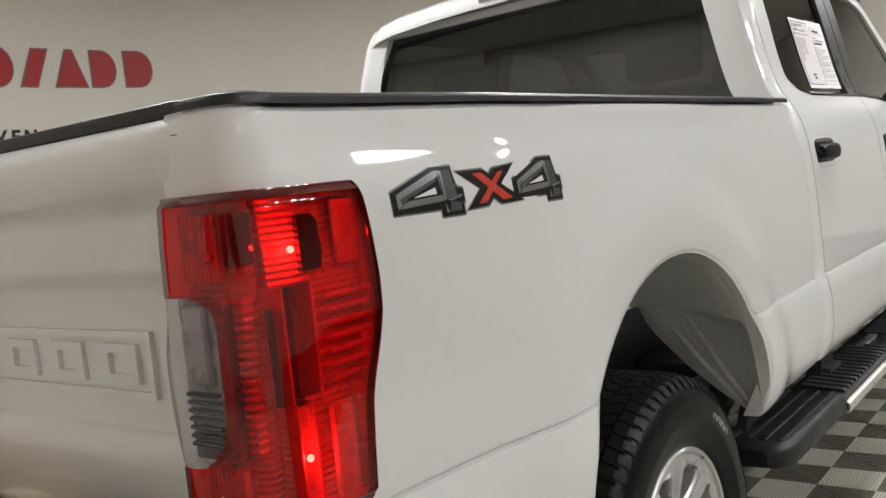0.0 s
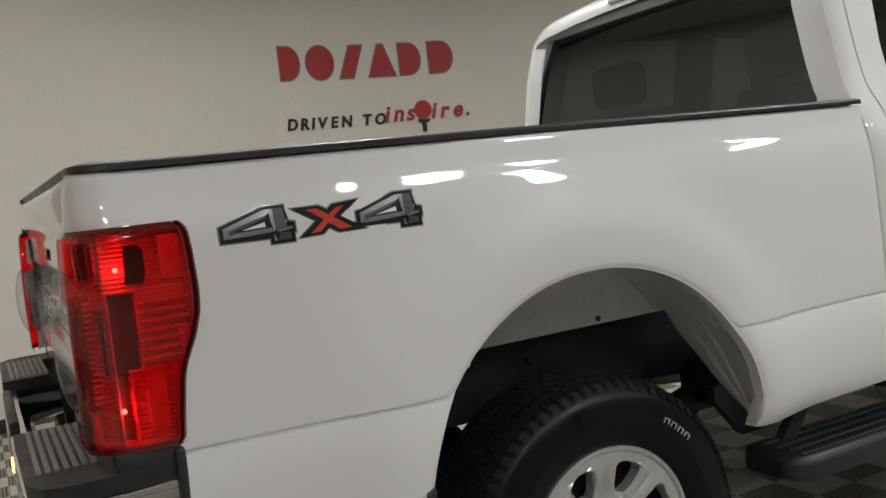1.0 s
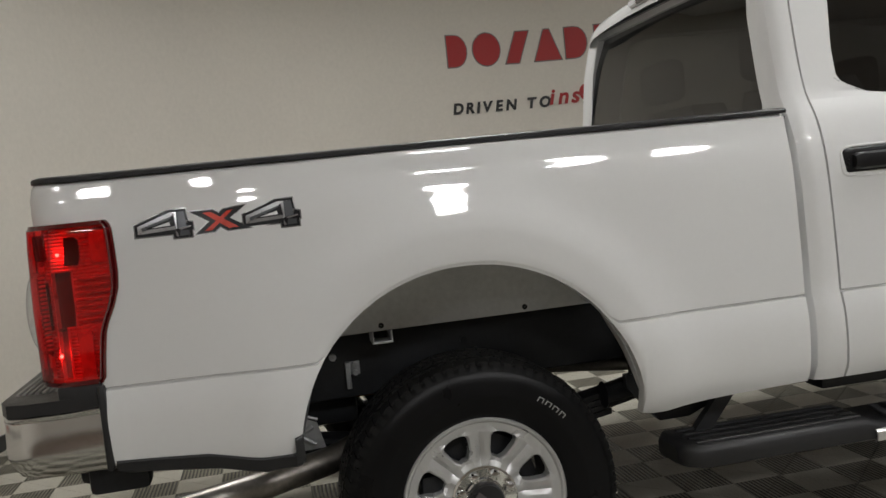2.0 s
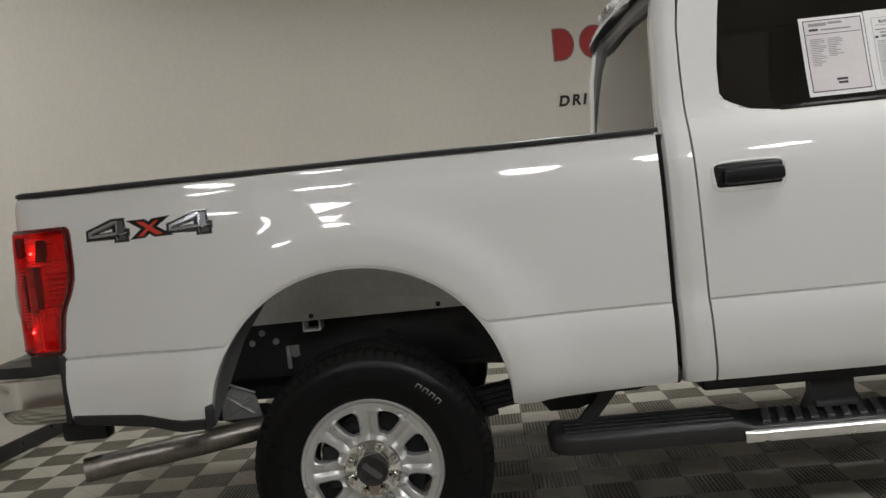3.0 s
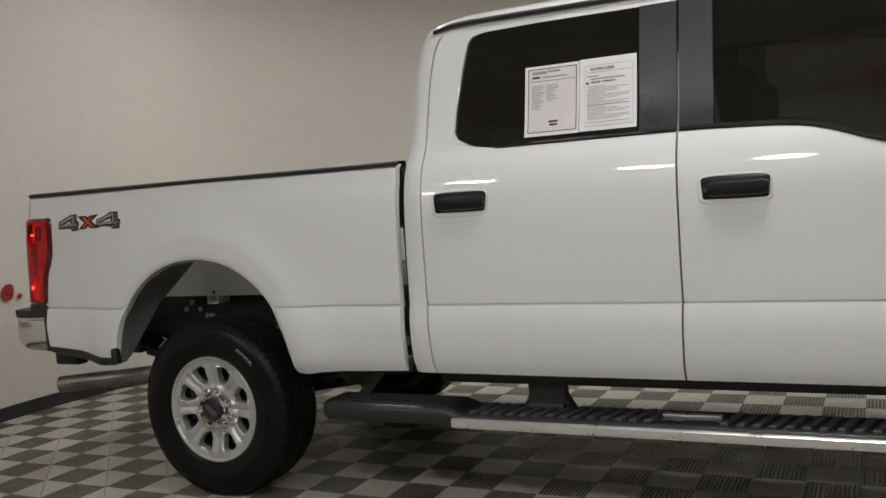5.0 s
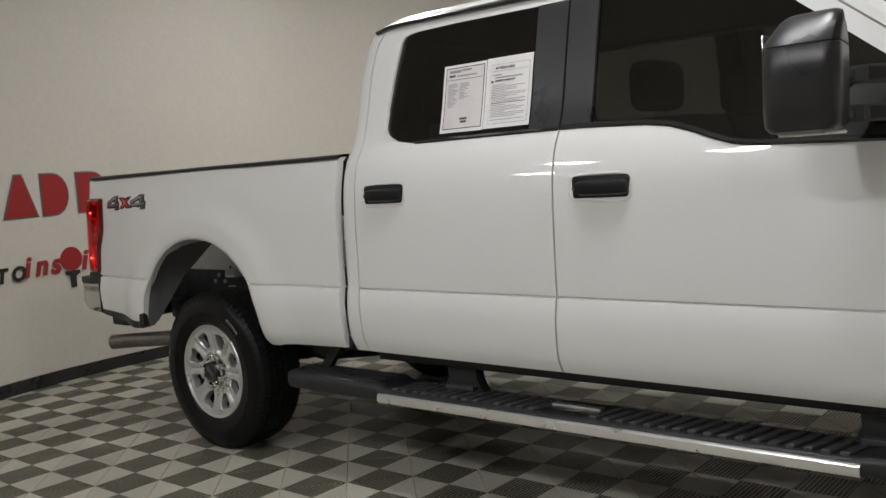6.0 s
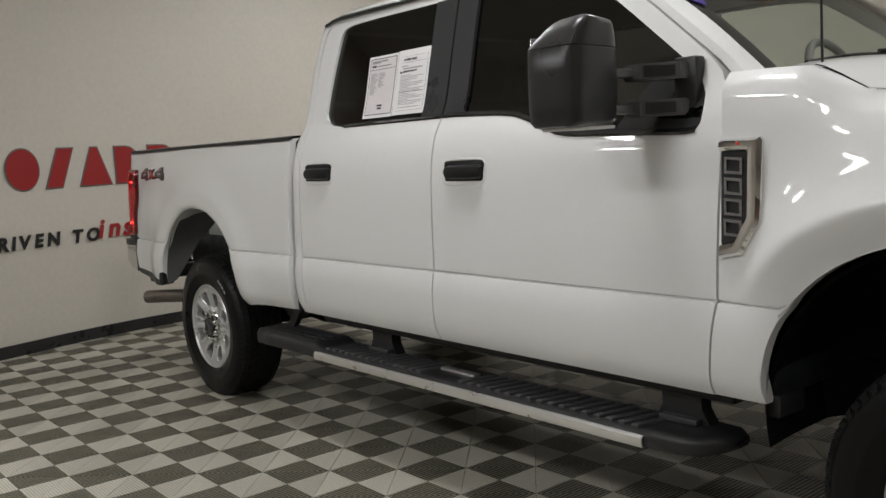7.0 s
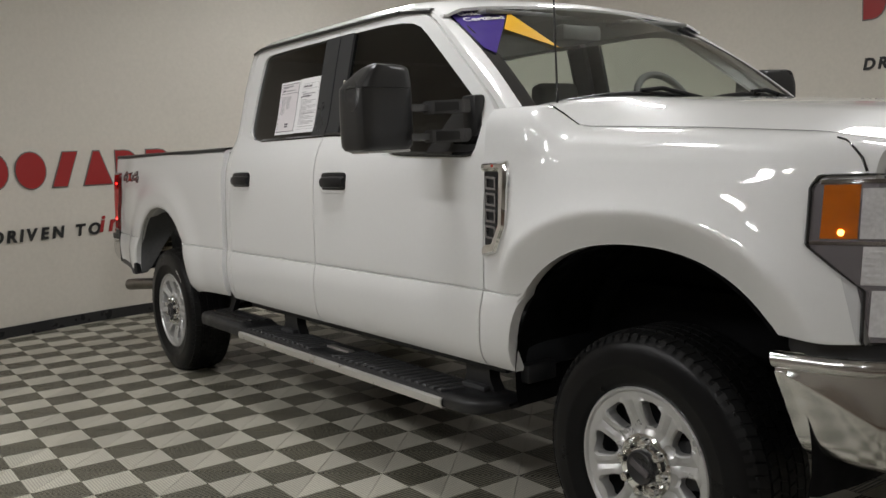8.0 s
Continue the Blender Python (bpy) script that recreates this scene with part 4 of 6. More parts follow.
# ---- wheels ----
def wheel_parts(xc):
    wheel = new("wheel")
    wheel.empty_display_size = 0.1
    wheel.parent = TRUCK
    wheel.location = (xc, -0.84, HUB)
    wheel["label"] = "silver alloy wheel with black all-terrain tyre"
    half, R = 0.132, 0.412
    prof = [(0.236, -0.112), (0.243, -0.124), (0.262, -0.133), (0.300, -0.140), (0.305, -0.1425), (0.312, -0.1415), (0.345, -0.140), (0.372, -0.132), (0.388, -0.120), (0.398, -0.106), (0.4015, -0.09), (0.4035, -0.04), (0.404, 0.0)]
    prof = prof + [(r, -y) for r, y in prof[-2::-1]]
    bm = bmesh.new()
    lathe(bm, prof, 0, 0, 72)
    part("tyre", bm, SIDEWALL, wheel, "black tyre sidewall, freshly dressed")
    bm = bmesh.new()
    n = 72
    for k in range(n):
        for row, (yc, w, lag) in enumerate(((-0.098, 0.036, 0.0), (-0.056, 0.032, 0.5), (-0.018, 0.030, 0.15), (0.018, 0.030, 0.65), (0.056, 0.032, 0.0), (0.098, 0.036, 0.5))):
            a = 2 * math.pi * (k + lag) / n
            r0, r1 = (0.395, 0.410) if abs(yc) < 0.09 else (0.388, 0.408)
            da = 2 * math.pi / n * (0.44 if row in (0, 5) else 0.43)
            skew = 0.020 * (1 if row % 2 else -1)
            pts = []
            for r in (r0, r1):
                for aa, yy in ((-da, -w / 2), (da, -w / 2), (da, w / 2), (-da, w / 2)):
                    ang = a + aa + skew * (yy / w)
                    rr = r - (0.010 if abs(yc + yy) > 0.108 else 0.0)
                    pts.append(bm.verts.new((rr * math.cos(ang), yc + yy, rr * math.sin(ang))))
            bm.faces.new(pts[4:])
            for i in range(4):
                j = (i + 1) % 4
                bm.faces.new((pts[i], pts[j], pts[4 + j], pts[4 + i]))
        # shoulder lug running down the sidewall
        for s in (-1, 1):
            a = 2 * math.pi * k / n
            da = 2 * math.pi / n * 0.30
            pts = [bm.verts.new((r * math.cos(a + aa), s * y, r * math.sin(a + aa))) for aa in (-da, da) for r, y in ((0.401, 0.112), (0.390, 0.1235), (0.378, 0.1315))]
            bm.faces.new((pts[0], pts[1], pts[4], pts[3]))
            bm.faces.new((pts[1], pts[2], pts[5], pts[4]))
    tread = part("tread", bm, RUBBER, wheel, "black all-terrain tread blocks", angle=25)
    # pale raised marks on the sidewall
    for k in range(4):
        a = radians(42 + 4.6 * k)
        bm = bmesh.new()
        da, r0, r1 = radians(1.5), 0.322, 0.336
        for aa, rr in (((-da, -da * 0.8), (r0, r1)), ((da * 0.8, da), (r0, r1)), ((-da, da), (r1 - 0.002, r1))):
            v = [bm.verts.new((r * math.cos(a + b), -0.1435, r * math.sin(a + b))) for b, r in ((aa[0], rr[0]), (aa[1], rr[0]), (aa[1], rr[1]), (aa[0], rr[1]))]
            bm.faces.new(v)
        flange(bm, (0, 0.003, 0))
        part("sidewall_mark", bm, TYREMARK, wheel)
    # rim barrel, black in place of the shade behind the spokes, and spoked face
    bm = bmesh.new()
    lathe(bm, [(0.215, 0.10), (0.20, 0.02), (0.205, -0.06), (0.214, -0.095)], 0, 0, 72)
    part("rim_barrel", bm, CHASSIS, wheel, "inner rim barrel, its shade put in as black")
    bm = bmesh.new()
    lathe(bm, [(0.214, -0.095), (0.216, -0.10), (0.2265, -0.118), (0.232, -0.1265), (0.2385, -0.1285), (0.2425, -0.124), (0.240, -0.110)], 0, 0, 72)
    part("rim", bm, ALLOY, wheel, "silver alloy rim")
    bm = bmesh.new()
    rings = [(0.096, -0.108, 0), (0.112, -0.100, 0), (0.123, -0.099, 0.50), (0.132, -0.101, 0.85), (0.147, -0.105, 1), (0.168, -0.110, 1), (0.188, -0.113, 1), (0.198, -0.115, 0.82), (0.203, -0.1155, 0.50), (0.212, -0.118, 0), (0.227, -0.1195, 0)]
    cols = [-1, -0.5, 0.0, 1.0, 2.0, 3.0]
    allv = []
    for r, y, open_ in rings:
        hw = float(np.interp(r, [0.13, 0.16, 0.20], [9.5, 11.0, 12.0])) * (open_ if open_ else 0.9)
        e = 22.5 - hw
        row = []
        for s in range(8):
            base = 45 * s
            for ang, lift in ((-e, 0.0), (-0.84 * e, 0.006), (-0.40 * e, 0.005), (0, -0.004), (0.40 * e, 0.005), (0.84 * e, 0.006), (e, 0.0), (22.5, -0.006)):
                a = radians(base + ang)
                row.append(bm.verts.new((r * math.cos(a), y - lift * (1 if 0.11 < r < 0.21 else 0), r * math.sin(a))))
        allv.append(row)
    for i in range(len(rings) - 1):
        for j in range(64):
            col = j % 8
            if 2 <= i <= 7 and col in (6, 7):
                continue
            k = (j + 1) % 64
            bm.faces.new((allv[i][j], allv[i][k], allv[i + 1][k], allv[i + 1][j]))
    bmesh.ops.delete(bm, geom=[v for v in bm.verts if not v.link_faces], context="VERTS")
    flange(bm, (0, 0.034, 0))
    part("spokes", bm, ALLOY, wheel, "eight-spoke silver wheel face", angle=28)
    bm = bmesh.new()
    lathe(bm, [(0.10, -0.098), (0.098, -0.112), (0.092, -0.116), (0.060, -0.112), (0.056, -0.118), (0.050, -0.118)], 0, 0, 40)
    part("hub_ring", bm, CHROME, wheel, "chrome hub ring")
    for k in range(8):
        a = radians(22.5 + 45 * k)
        bm = bmesh.new()
        lathe(bm, [(0.0165, -0.108), (0.0165, -0.128), (0.013, -0.138), (0.006, -0.141), (0.0005, -0.1415)], 0.077 * math.cos(a), 0.077 * math.sin(a), 12)
        part("lug_nut", bm, CHROME, wheel, "chrome lug nut")
    bm = bmesh.new()
    lathe(bm, [(0.0525, -0.110), (0.0525, -0.134), (0.048, -0.138), (0.044, -0.136), (0.0005, -0.134)], 0, 0, 32)
    part("centre_cap", bm, SATIN, wheel, "dark grey centre cap")
    bm = bmesh.new()
    turn = radians(-40)
    prism(bm, [(u * math.cos(turn) - v * math.sin(turn), u * math.sin(turn) + v * math.cos(turn)) for u, v in ((-0.036, -0.011), (0.036, -0.011), (0.038, 0), (0.036, 0.011), (-0.036, 0.011), (-0.038, 0))], lambda a, b, d: (a, -0.139 + d, b), 0.006)
    part("cap_plate", bm, GREYLAMP, wheel, "plain grey plate on the cap")
    bm = bmesh.new()
    lathe(bm, [(0.18, -0.02), (0.18, -0.045), (0.08, -0.045), (0.075, -0.085), (0.001, -0.085)], 0, 0, 40)
    part("brake_disc", bm, CHASSIS, wheel, "dark brake disc")
    bm = boxed(-0.175, -0.09, -0.075, -0.015, -0.07, 0.08, bevel=0.012)
    part("brake_caliper", bm, CHASSIS, wheel, "dark brake caliper")
    return wheel


rear_wheel = wheel_parts(REAR)
copy_thing(rear_wheel, pose(FRONT, -0.84, HUB, 0, 167, 0))
copy_thing(rear_wheel, pose(REAR, 0.84, HUB, 0, 0, 180))
copy_thing(rear_wheel, pose(FRONT, 0.84, HUB, 0, 20, 180))


# ---- cab ----
def seam_rear(z):
    return float(np.interp(z, [0.6, 0.87, 1.40, 1.62, 1.76, 1.86, 1.915, 1.945, 1.957], [1.160, 1.150, 1.143, 1.146, 1.152, 1.166, 1.188, 1.222, 1.27]))


def back_edge(z):
    return float(np.interp(z, [0.60, 1.40, 1.75, 1.90, 1.95, 1.985, 2.0], [1.056, 1.054, 1.068, 1.095, 1.118, 1.165, 1.20]))


bm = bmesh.new()
rows = []
for z in list(np.linspace(0.60, 0.856, 6)) + list(np.linspace(0.876, 1.40, 12)) + list(np.linspace(1.43, 1.957, 22)):
    xb, xs, y = back_edge(z), seam_rear(z) - 0.004, cab_y(z)
    rows.append([(xb + 0.012, y + 0.13, z), (xb + 0.008, y + 0.10, z), (xb + 0.003, y + 0.065, z), (xb, y + 0.038, z), (xb + 0.008, y + 0.016, z), (xb + 0.028, y + 0.004, z), (xb + 0.05, y, z), (max(xs, xb + 0.055), y, z), (max(xs, xb + 0.055) + 0.002, y + 0.02, z)])
grid(bm, rows)
pair("cab_corner", bm, WHITE, TRUCK)


def door_skin(xa, xb, top, n, zb):
    bm = bmesh.new()
    rows = []
    for k in range(n + 1):
        s = k / n
        x_mid = xa(1.0) + (xb(1.0) - xa(1.0)) * s
        zt = top(x_mid)
        row = []
        for z in heights(zb(x_mid), zt, low=10, high=30):
            x = xa(z) + (xb(z) - xa(z)) * s
            row.append((x, cab_y(z), z))
        rows.append(row)
    grid(bm, rows)
    return flange(bm, (0, 0.03, 0))


def belt(x):
    return float(np.interp(x, [1.1, 1.4, 2.2, 2.45, 2.54, 2.62, 2.70, 2.77, 2.84, 3.0, 3.26, 3.31, 3.40], [1.456, 1.456, 1.456, 1.446, 1.436, 1.414, 1.384, 1.362, 1.354, 1.349, 1.340, 1.345, 1.42]))


def seam_mid(z):
    return float(np.interp(z, [0.6, 0.87, 1.45, 1.95], [2.119, 2.127, 2.124, 2.122]))


def seam_front(z):
    return float(np.interp(z, [0.6, 0.75, 0.87, 1.05, 1.33, 1.45], [3.345, 3.362, 3.378, 3.382, 3.392, 3.385]))


def sill(x):
    return float(np.interp(x, [1.1, 3.4], [0.600, 0.592]))


rear_doors = pair("rear_door", door_skin(lambda z: seam_rear(z) + 0.003, lambda z: seam_mid(z) - 0.0035, belt, 26, sill), WHITE, TRUCK, "white rear door with dark tinted window")
front_doors = pair("front_door", door_skin(lambda z: seam_mid(z) + 0.0035, lambda z: seam_front(z) - 0.0035, belt, 40, sill), WHITE, TRUCK, "white front door with dark tinted window")


def sub_pair(name, bm, material, hosts, label="", angle=35):
    made = pair(name, bm, material, None, label, angle)
    for ob, host in zip(made, hosts):
        ob.parent = host
    return made


RD_OUT = [(1.146, 1.455), (1.146, 1.47), (1.1465, 1.49), (1.147, 1.53), (1.149, 1.62), (1.155, 1.758), (1.169, 1.85), (1.190, 1.912), (1.222, 1.941), (1.30, 1.953), (1.6, 1.958), (2.119, 1.956)]
RD_IN = [(1.44, 1.4565), (1.345, 1.468), (1.290, 1.487), (1.262, 1.520), (1.266, 1.62), (1.284, 1.743), (1.299, 1.83), (1.312, 1.882), (1.333, 1.904), (1.385, 1.912), (1.6, 1.917), (2.119, 1.916)]
bm = bmesh.new()
ring(bm, resample(RD_OUT, 48), [RD_IN[0]] + resample(RD_IN, 48)[1:], place_cab, (0, 0.035, 0), 3)
sub_pair("window_frame", bm, WHITE, rear_doors)
FD_OUT = [(2.128, 1.956), (2.5, 1.953), (2.66, 1.946), (2.76, 1.932), (2.83, 1.905), (2.90, 1.860), (3.05, 1.748), (3.20, 1.632), (3.29, 1.560), (3.34, 1.510), (3.370, 1.455), (3.384, 1.40), (3.388, 1.36), (3.388, 1.335)]
FD_IN = [(2.128, 1.916), (2.5, 1.912), (2.64, 1.904), (2.73, 1.890), (2.79, 1.868), (2.85, 1.828), (2.99, 1.724), (3.13, 1.617), (3.225, 1.545), (3.275, 1.498), (3.302, 1.450), (3.312, 1.40), (3.312, 1.37), (3.295, 1.342)]
bm = bmesh.new()
ring(bm, FD_OUT, FD_IN, place_cab, (0, 0.035, 0), 3)
sub_pair("window_frame", bm, WHITE, front_doors)


def pane(bm, edge, inset, thick=0.004):
    """A window pane that follows the side's slope: columns between a lower and an upper line."""
    rows = []
    for x, zl, zh in edge:
        rows.append([(x, cab_y(z) + inset, z) for z in np.linspace(zl, zh, 9)])
    grid(bm, rows)
    return bm


rear_cols = [(1.262, 1.515, 1.60), (1.285, 1.486, 1.76), (1.31, 1.475, 1.89), (1.345, 1.465, 1.912), (1.44, 1.453, 1.916)] + [(x, 1.453, 1.919) for x in np.linspace(1.55, 1.995, 6)]
bm = bmesh.new()
pane(bm, rear_cols, 0.012)
rear_glass = sub_pair("window_glass", bm, TINT, rear_doors, "dark tinted window glass")
for ob in rear_glass:
    ob.visible_shadow = False
front_cols = [(x, belt(x) - 0.004, float(np.interp(x, [p[0] for p in FD_IN[:11]], [p[1] for p in FD_IN[:11]])) + 0.003) for x in [2.235, 2.35, 2.5, 2.6, 2.7, 2.77, 2.84, 2.92, 3.0, 3.06, 3.13, 3.2, 3.26, 3.30]]
bm = bmesh.new()
pane(bm, front_cols, 0.012)
front_glass = sub_pair("window_glass", bm, TINTFRONT, front_doors, "tinted window glass")
for ob in front_glass:
    ob.visible_shadow = False
front_glass[1].data.materials[0] = SCREEN
rear_glass[1].data.materials[0] = SCREEN
bm = bmesh.new()
pane(bm, [(x, 1.453, 1.918) for x in (1.99, 2.03, 2.075, 2.1195)], -0.001)
flange(bm, (0, 0.02, 0))
sub_pair("pillar_trim", bm, TRIM, rear_doors, "charcoal pillar trim")
bm = bmesh.new()
pane(bm, [(x, 1.453, 1.918) for x in (2.1285, 2.17, 2.21, 2.243)], -0.001)
flange(bm, (0, 0.02, 0))
sub_pair("pillar_trim", bm, TRIM, front_doors, "charcoal pillar trim")
# rubber lines along the belt
bm = bmesh.new()
rows = []
for x in np.linspace(1.445, 2.118, 20):
    z = belt(x)
    rows.append([(x, cab_y(z) - 0.003, z - 0.003), (x, cab_y(z) - 0.006, z + 0.004), (x, cab_y(z) + 0.006, z + 0.012)])
grid(bm, rows)
sub_pair("belt_seal", bm, GLOSSBLACK, rear_doors)
bm = bmesh.new()
rows = []
for x in np.linspace(2.13, 3.30, 40):
    z = belt(x)
    rows.append([(x, cab_y(z) - 0.003, z - 0.003), (x, cab_y(z) - 0.006, z + 0.005), (x, cab_y(z) + 0.006, z + 0.016)])
grid(bm, rows)
sub_pair("belt_seal", bm, GLOSSBLACK, front_doors)
# black sail panel behind the mirror
SAIL = [(2.99, 1.352), (3.295, 1.344), (3.312, 1.40), (3.304, 1.455), (3.275, 1.498), (3.215, 1.548), (3.14, 1.56), (3.06, 1.46)]
bm = bmesh.new()
prism(bm, SAIL, lambda a, b, d: (a, cab_y(b) + 0.006 + d, b), 0.015)
sub_pair("sail_panel", bm, SATIN, front_doors, "black mirror sail panel")


def door_handle(hosts, x0, x1, z0, z1):
    zc = (z0 + z1) / 2
    bm = bmesh.new()
    y = cab_y(zc)
    box(bm, x0, x1, y - 0.004, y + 0.02, z0, z1, bevel=0.016, seg=4)
    base = sub_pair("handle_base", bm, HANDLE, hosts, "black door handle recess")
    bm = bmesh.new()
    rows = []
    for k in range(40):
        a = 2 * math.pi * k / 40
        c, d = math.cos(a), math.sin(a)
        rr = (abs(c) ** 5 + abs(d) ** 5) ** (-0.2)
        row = []
        for grow, lift in ((0.000, 0.0), (0.0025, 0.002), (0.006, 0.0015), (0.009, -0.001)):
            z = zc + ((z1 - z0) / 2 + grow) * rr * d
            row.append(((x0 + x1) / 2 + ((x1 - x0) / 2 + grow) * rr * c, cab_y(z) - lift, z))
        rows.append(row)
    grid(bm, rows + rows[:1])
    outward(bm)
    sub_pair("handle_rim", bm, WHITE, hosts, "white pressed rim of the handle cup")
    bm = bmesh.new()
    rows = []
    for k in range(13):
        s = k / 12
        x = x0 + 0.03 + (x1 - x0 - 0.036) * s
        out = 0.016 + 0.016 * math.sin(math.pi * min(1, 0.12 + s * 0.80)) ** 0.7
        h = 0.026 if k not in (0, 12) else 0.020
        rows.append([(x, y - out + 0.012, zc + h), (x, y - out, zc + h * 0.75), (x, y - out - 0.004, zc), (x, y - out, zc - h * 0.75), (x, y - out + 0.012, zc - h)])
    grid(bm, rows)
    flange(bm, (0, 0.02, 0))
    sub_pair("handle", bm, HANDLE, hosts, "black plastic pull handle")
    bm = bmesh.new()
    lathe(bm, [(0.0005, y - 0.012), (0.008, y - 0.012), (0.009, y - 0.004)], x0 + 0.018, zc, 12)
    sub_pair("key_lock", bm, GREYLAMP if hosts is front_doors else HANDLE, hosts)


door_handle(rear_doors, 1.197, 1.422, 1.213, 1.300)
door_handle(front_doors, 2.200, 2.428, 1.205, 1.292)

# roof
bm = bmesh.new()
rows = []
for x in [1.062, 1.075, 1.10, 1.14, 1.20, 1.28] + list(np.linspace(1.4, 2.6, 9)) + [2.70, 2.78, 2.84, 2.89, 2.925]:
    drop = float(np.interp(x, [1.06, 1.075, 1.10, 1.14, 1.20, 1.3, 2.4, 2.65, 2.80, 2.87, 2.93], [0.10, 0.066, 0.040, 0.022, 0.010, 0.0, 0.0, 0.012, 0.034, 0.055, 0.082]))
    row = []
    for y, z in ((-0.786, 1.945), (-0.781, 1.958), (-0.770, 1.975), (-0.745, 1.992), (-0.70, 2.008), (-0.60, 2.020), (-0.40, 2.034), (-0.2, 2.042), (0, 2.045), (0.2, 2.042), (0.40, 2.034), (0.60, 2.020), (0.70, 2.008), (0.745, 1.992), (0.770, 1.975), (0.781, 1.958), (0.786, 1.945)):
        row.append((x + 0.050 * max(0.0, (abs(y) - 0.60) / 0.186) ** 2 * max(0.0, (1.3 - x) / 0.24), y, max(z - drop, 1.90)))
    rows.append(row)
grid(bm, rows)
flange(bm, (0, 0, -0.012))
roof = part("roof", bm, WHITE, TRUCK, "white cab roof")
bm = bmesh.new()
rows = []
for x in np.linspace(1.16, 2.84, 24):
    d = float(np.interp(x, [1.16, 1.25, 2.6, 2.84], [0.018, 0, 0.004, 0.035]))
    rows.append([(x, -0.795, 1.950 - d), (x, -0.797, 1.962 - d), (x, -0.780, 1.972 - d), (x, -0.770, 1.968 - d)])
grid(bm, rows)
sub_pair("drip_rail", bm, SATIN, (roof, roof), "black roof drip moulding")
bm = boxed(1.055, 1.13, -0.17, 0.17, 1.955, 1.995, bevel=0.012)
stop = part("high_stop_lamp", bm, WHITE, TRUCK, "roof-edge stop lamp in white housing")
part("stop_lens", boxed(1.048, 1.06, -0.08, 0.08, 1.962, 1.985, bevel=0.004), DARKRED, stop, "red stop lens")
part("cargo_lens", boxed(1.048, 1.06, -0.155, -0.085, 1.962, 1.985, bevel=0.004), PAPER, stop, "white cargo lens")
part("cargo_lens", boxed(1.048, 1.06, 0.085, 0.155, 1.962, 1.985, bevel=0.004), PAPER, stop, "white cargo lens")


# back of the cab with its window
def back_x(z):
    return back_edge(z) + 0.010


bm = bmesh.new()
rows = []
for z in np.linspace(0.66, 1.43, 6):
    rows.append([(back_x(z), y, z) for y in np.linspace(-0.80, 0.80, 9)])
grid(bm, rows)
part("cab_back", bm, WHITE, TRUCK)
bo = [(-0.84, 1.42), (-0.80, 1.60), (-0.74, 1.80), (-0.69, 1.945), (0.69, 1.945), (0.74, 1.80), (0.80, 1.60), (0.84, 1.42)]
bi = [(-0.79, 1.42), (-0.762, 1.60), (-0.712, 1.78), (-0.662, 1.905), (0.662, 1.905), (0.712, 1.78), (0.762, 1.60), (0.79, 1.42)]
bm = bmesh.new()
ring(bm, bo, bi, lambda a, b, d: (back_x(b) - 0.002, a, b), (0.03, 0, 0), 2)
part("rear_window_frame", bm, WHITE, TRUCK)
bm = bmesh.new()
rows = []
for z in np.linspace(1.40, 1.907, 8):
    w = float(np.interp(z, [1.42, 1.60, 1.78, 1.905], [0.79, 0.763, 0.713, 0.663]))
    rows.append([(back_x(z) + 0.004 + 0.055 * (z - 1.45) - 0.012 * (1 - (y / w) ** 2), y, z) for y in np.linspace(-w, w, 15)])
grid(bm, rows)
rear_window = part("rear_window", bm, TINTREAR, TRUCK, "dark tinted rear window")
rear_window.visible_shadow = False

# windshield, pillars, cowl
def screen_point(u, s):
    """u from -1 (right) to 1, s from 0 (foot) to 1 (head)."""
    foot = Vector((3.56 - 0.10 * u * u, 0.855 * u, 1.487))
    head = Vector((2.93 - 0.11 * u * u, 0.728 * u, 1.962 - 0.03 * u * u))
    p = foot.lerp(head, s)
    p.z += 0.035 * math.sin(math.pi * s) * (1 - 0.5 * u * u)
    p.x += 0.02 * math.sin(math.pi * s)
    return p


bm = bmesh.new()
grid(bm, [[screen_point(u, s) for u in np.linspace(-1, 1, 21)] for s in np.linspace(0, 1, 12)])
windshield = part("windshield", bm, SCREEN, TRUCK, "clear curved windshield")
windshield.visible_shadow = False
bm = bmesh.new()
rows = []
for s in np.linspace(-0.02, 1.0, 16):
    e = screen_point(-1, s)
    zc = e.z
    x_out = float(np.interp(s, [0, 0.12, 0.3, 0.6, 0.85, 1.0], [3.375, 3.318, 3.222, 3.028, 2.88, 2.80]))
    z_out = float(np.interp(s, [0, 0.12, 0.3, 0.6, 0.85, 1.0], [1.49, 1.545, 1.618, 1.768, 1.885, 1.925]))
    o = Vector((x_out + 0.006, cab_y(z_out) + 0.004, z_out))
    rows.append([o + Vector((0, 0.02, -0.01)), o, o.lerp(e, 0.35) + Vector((0.006, -0.014, 0.008)), o.lerp(e, 0.7) + Vector((0.008, -0.012, 0.010)), e + Vector((0.004, -0.004, 0.006)), e + Vector((-0.01, 0.01, -0.01))])
grid(bm, rows)
pair("windshield_pillar", bm, WHITE, TRUCK)
bm = bmesh.new()
rows = []
for s in np.linspace(0.0, 1.0, 14):
    rows.append([screen_point(-1, s) + Vector((0.001, -0.002, 0.004)), screen_point(-0.955, s) + Vector((0.003, 0, 0.004)), screen_point(-0.93, s) + Vector((0.0, 0, 0.001))])
grid(bm, rows)
sub_pair("screen_edge", bm, GLOSSBLACK, (windshield, windshield), "black ceramic windshield edge")
bm = bmesh.new()
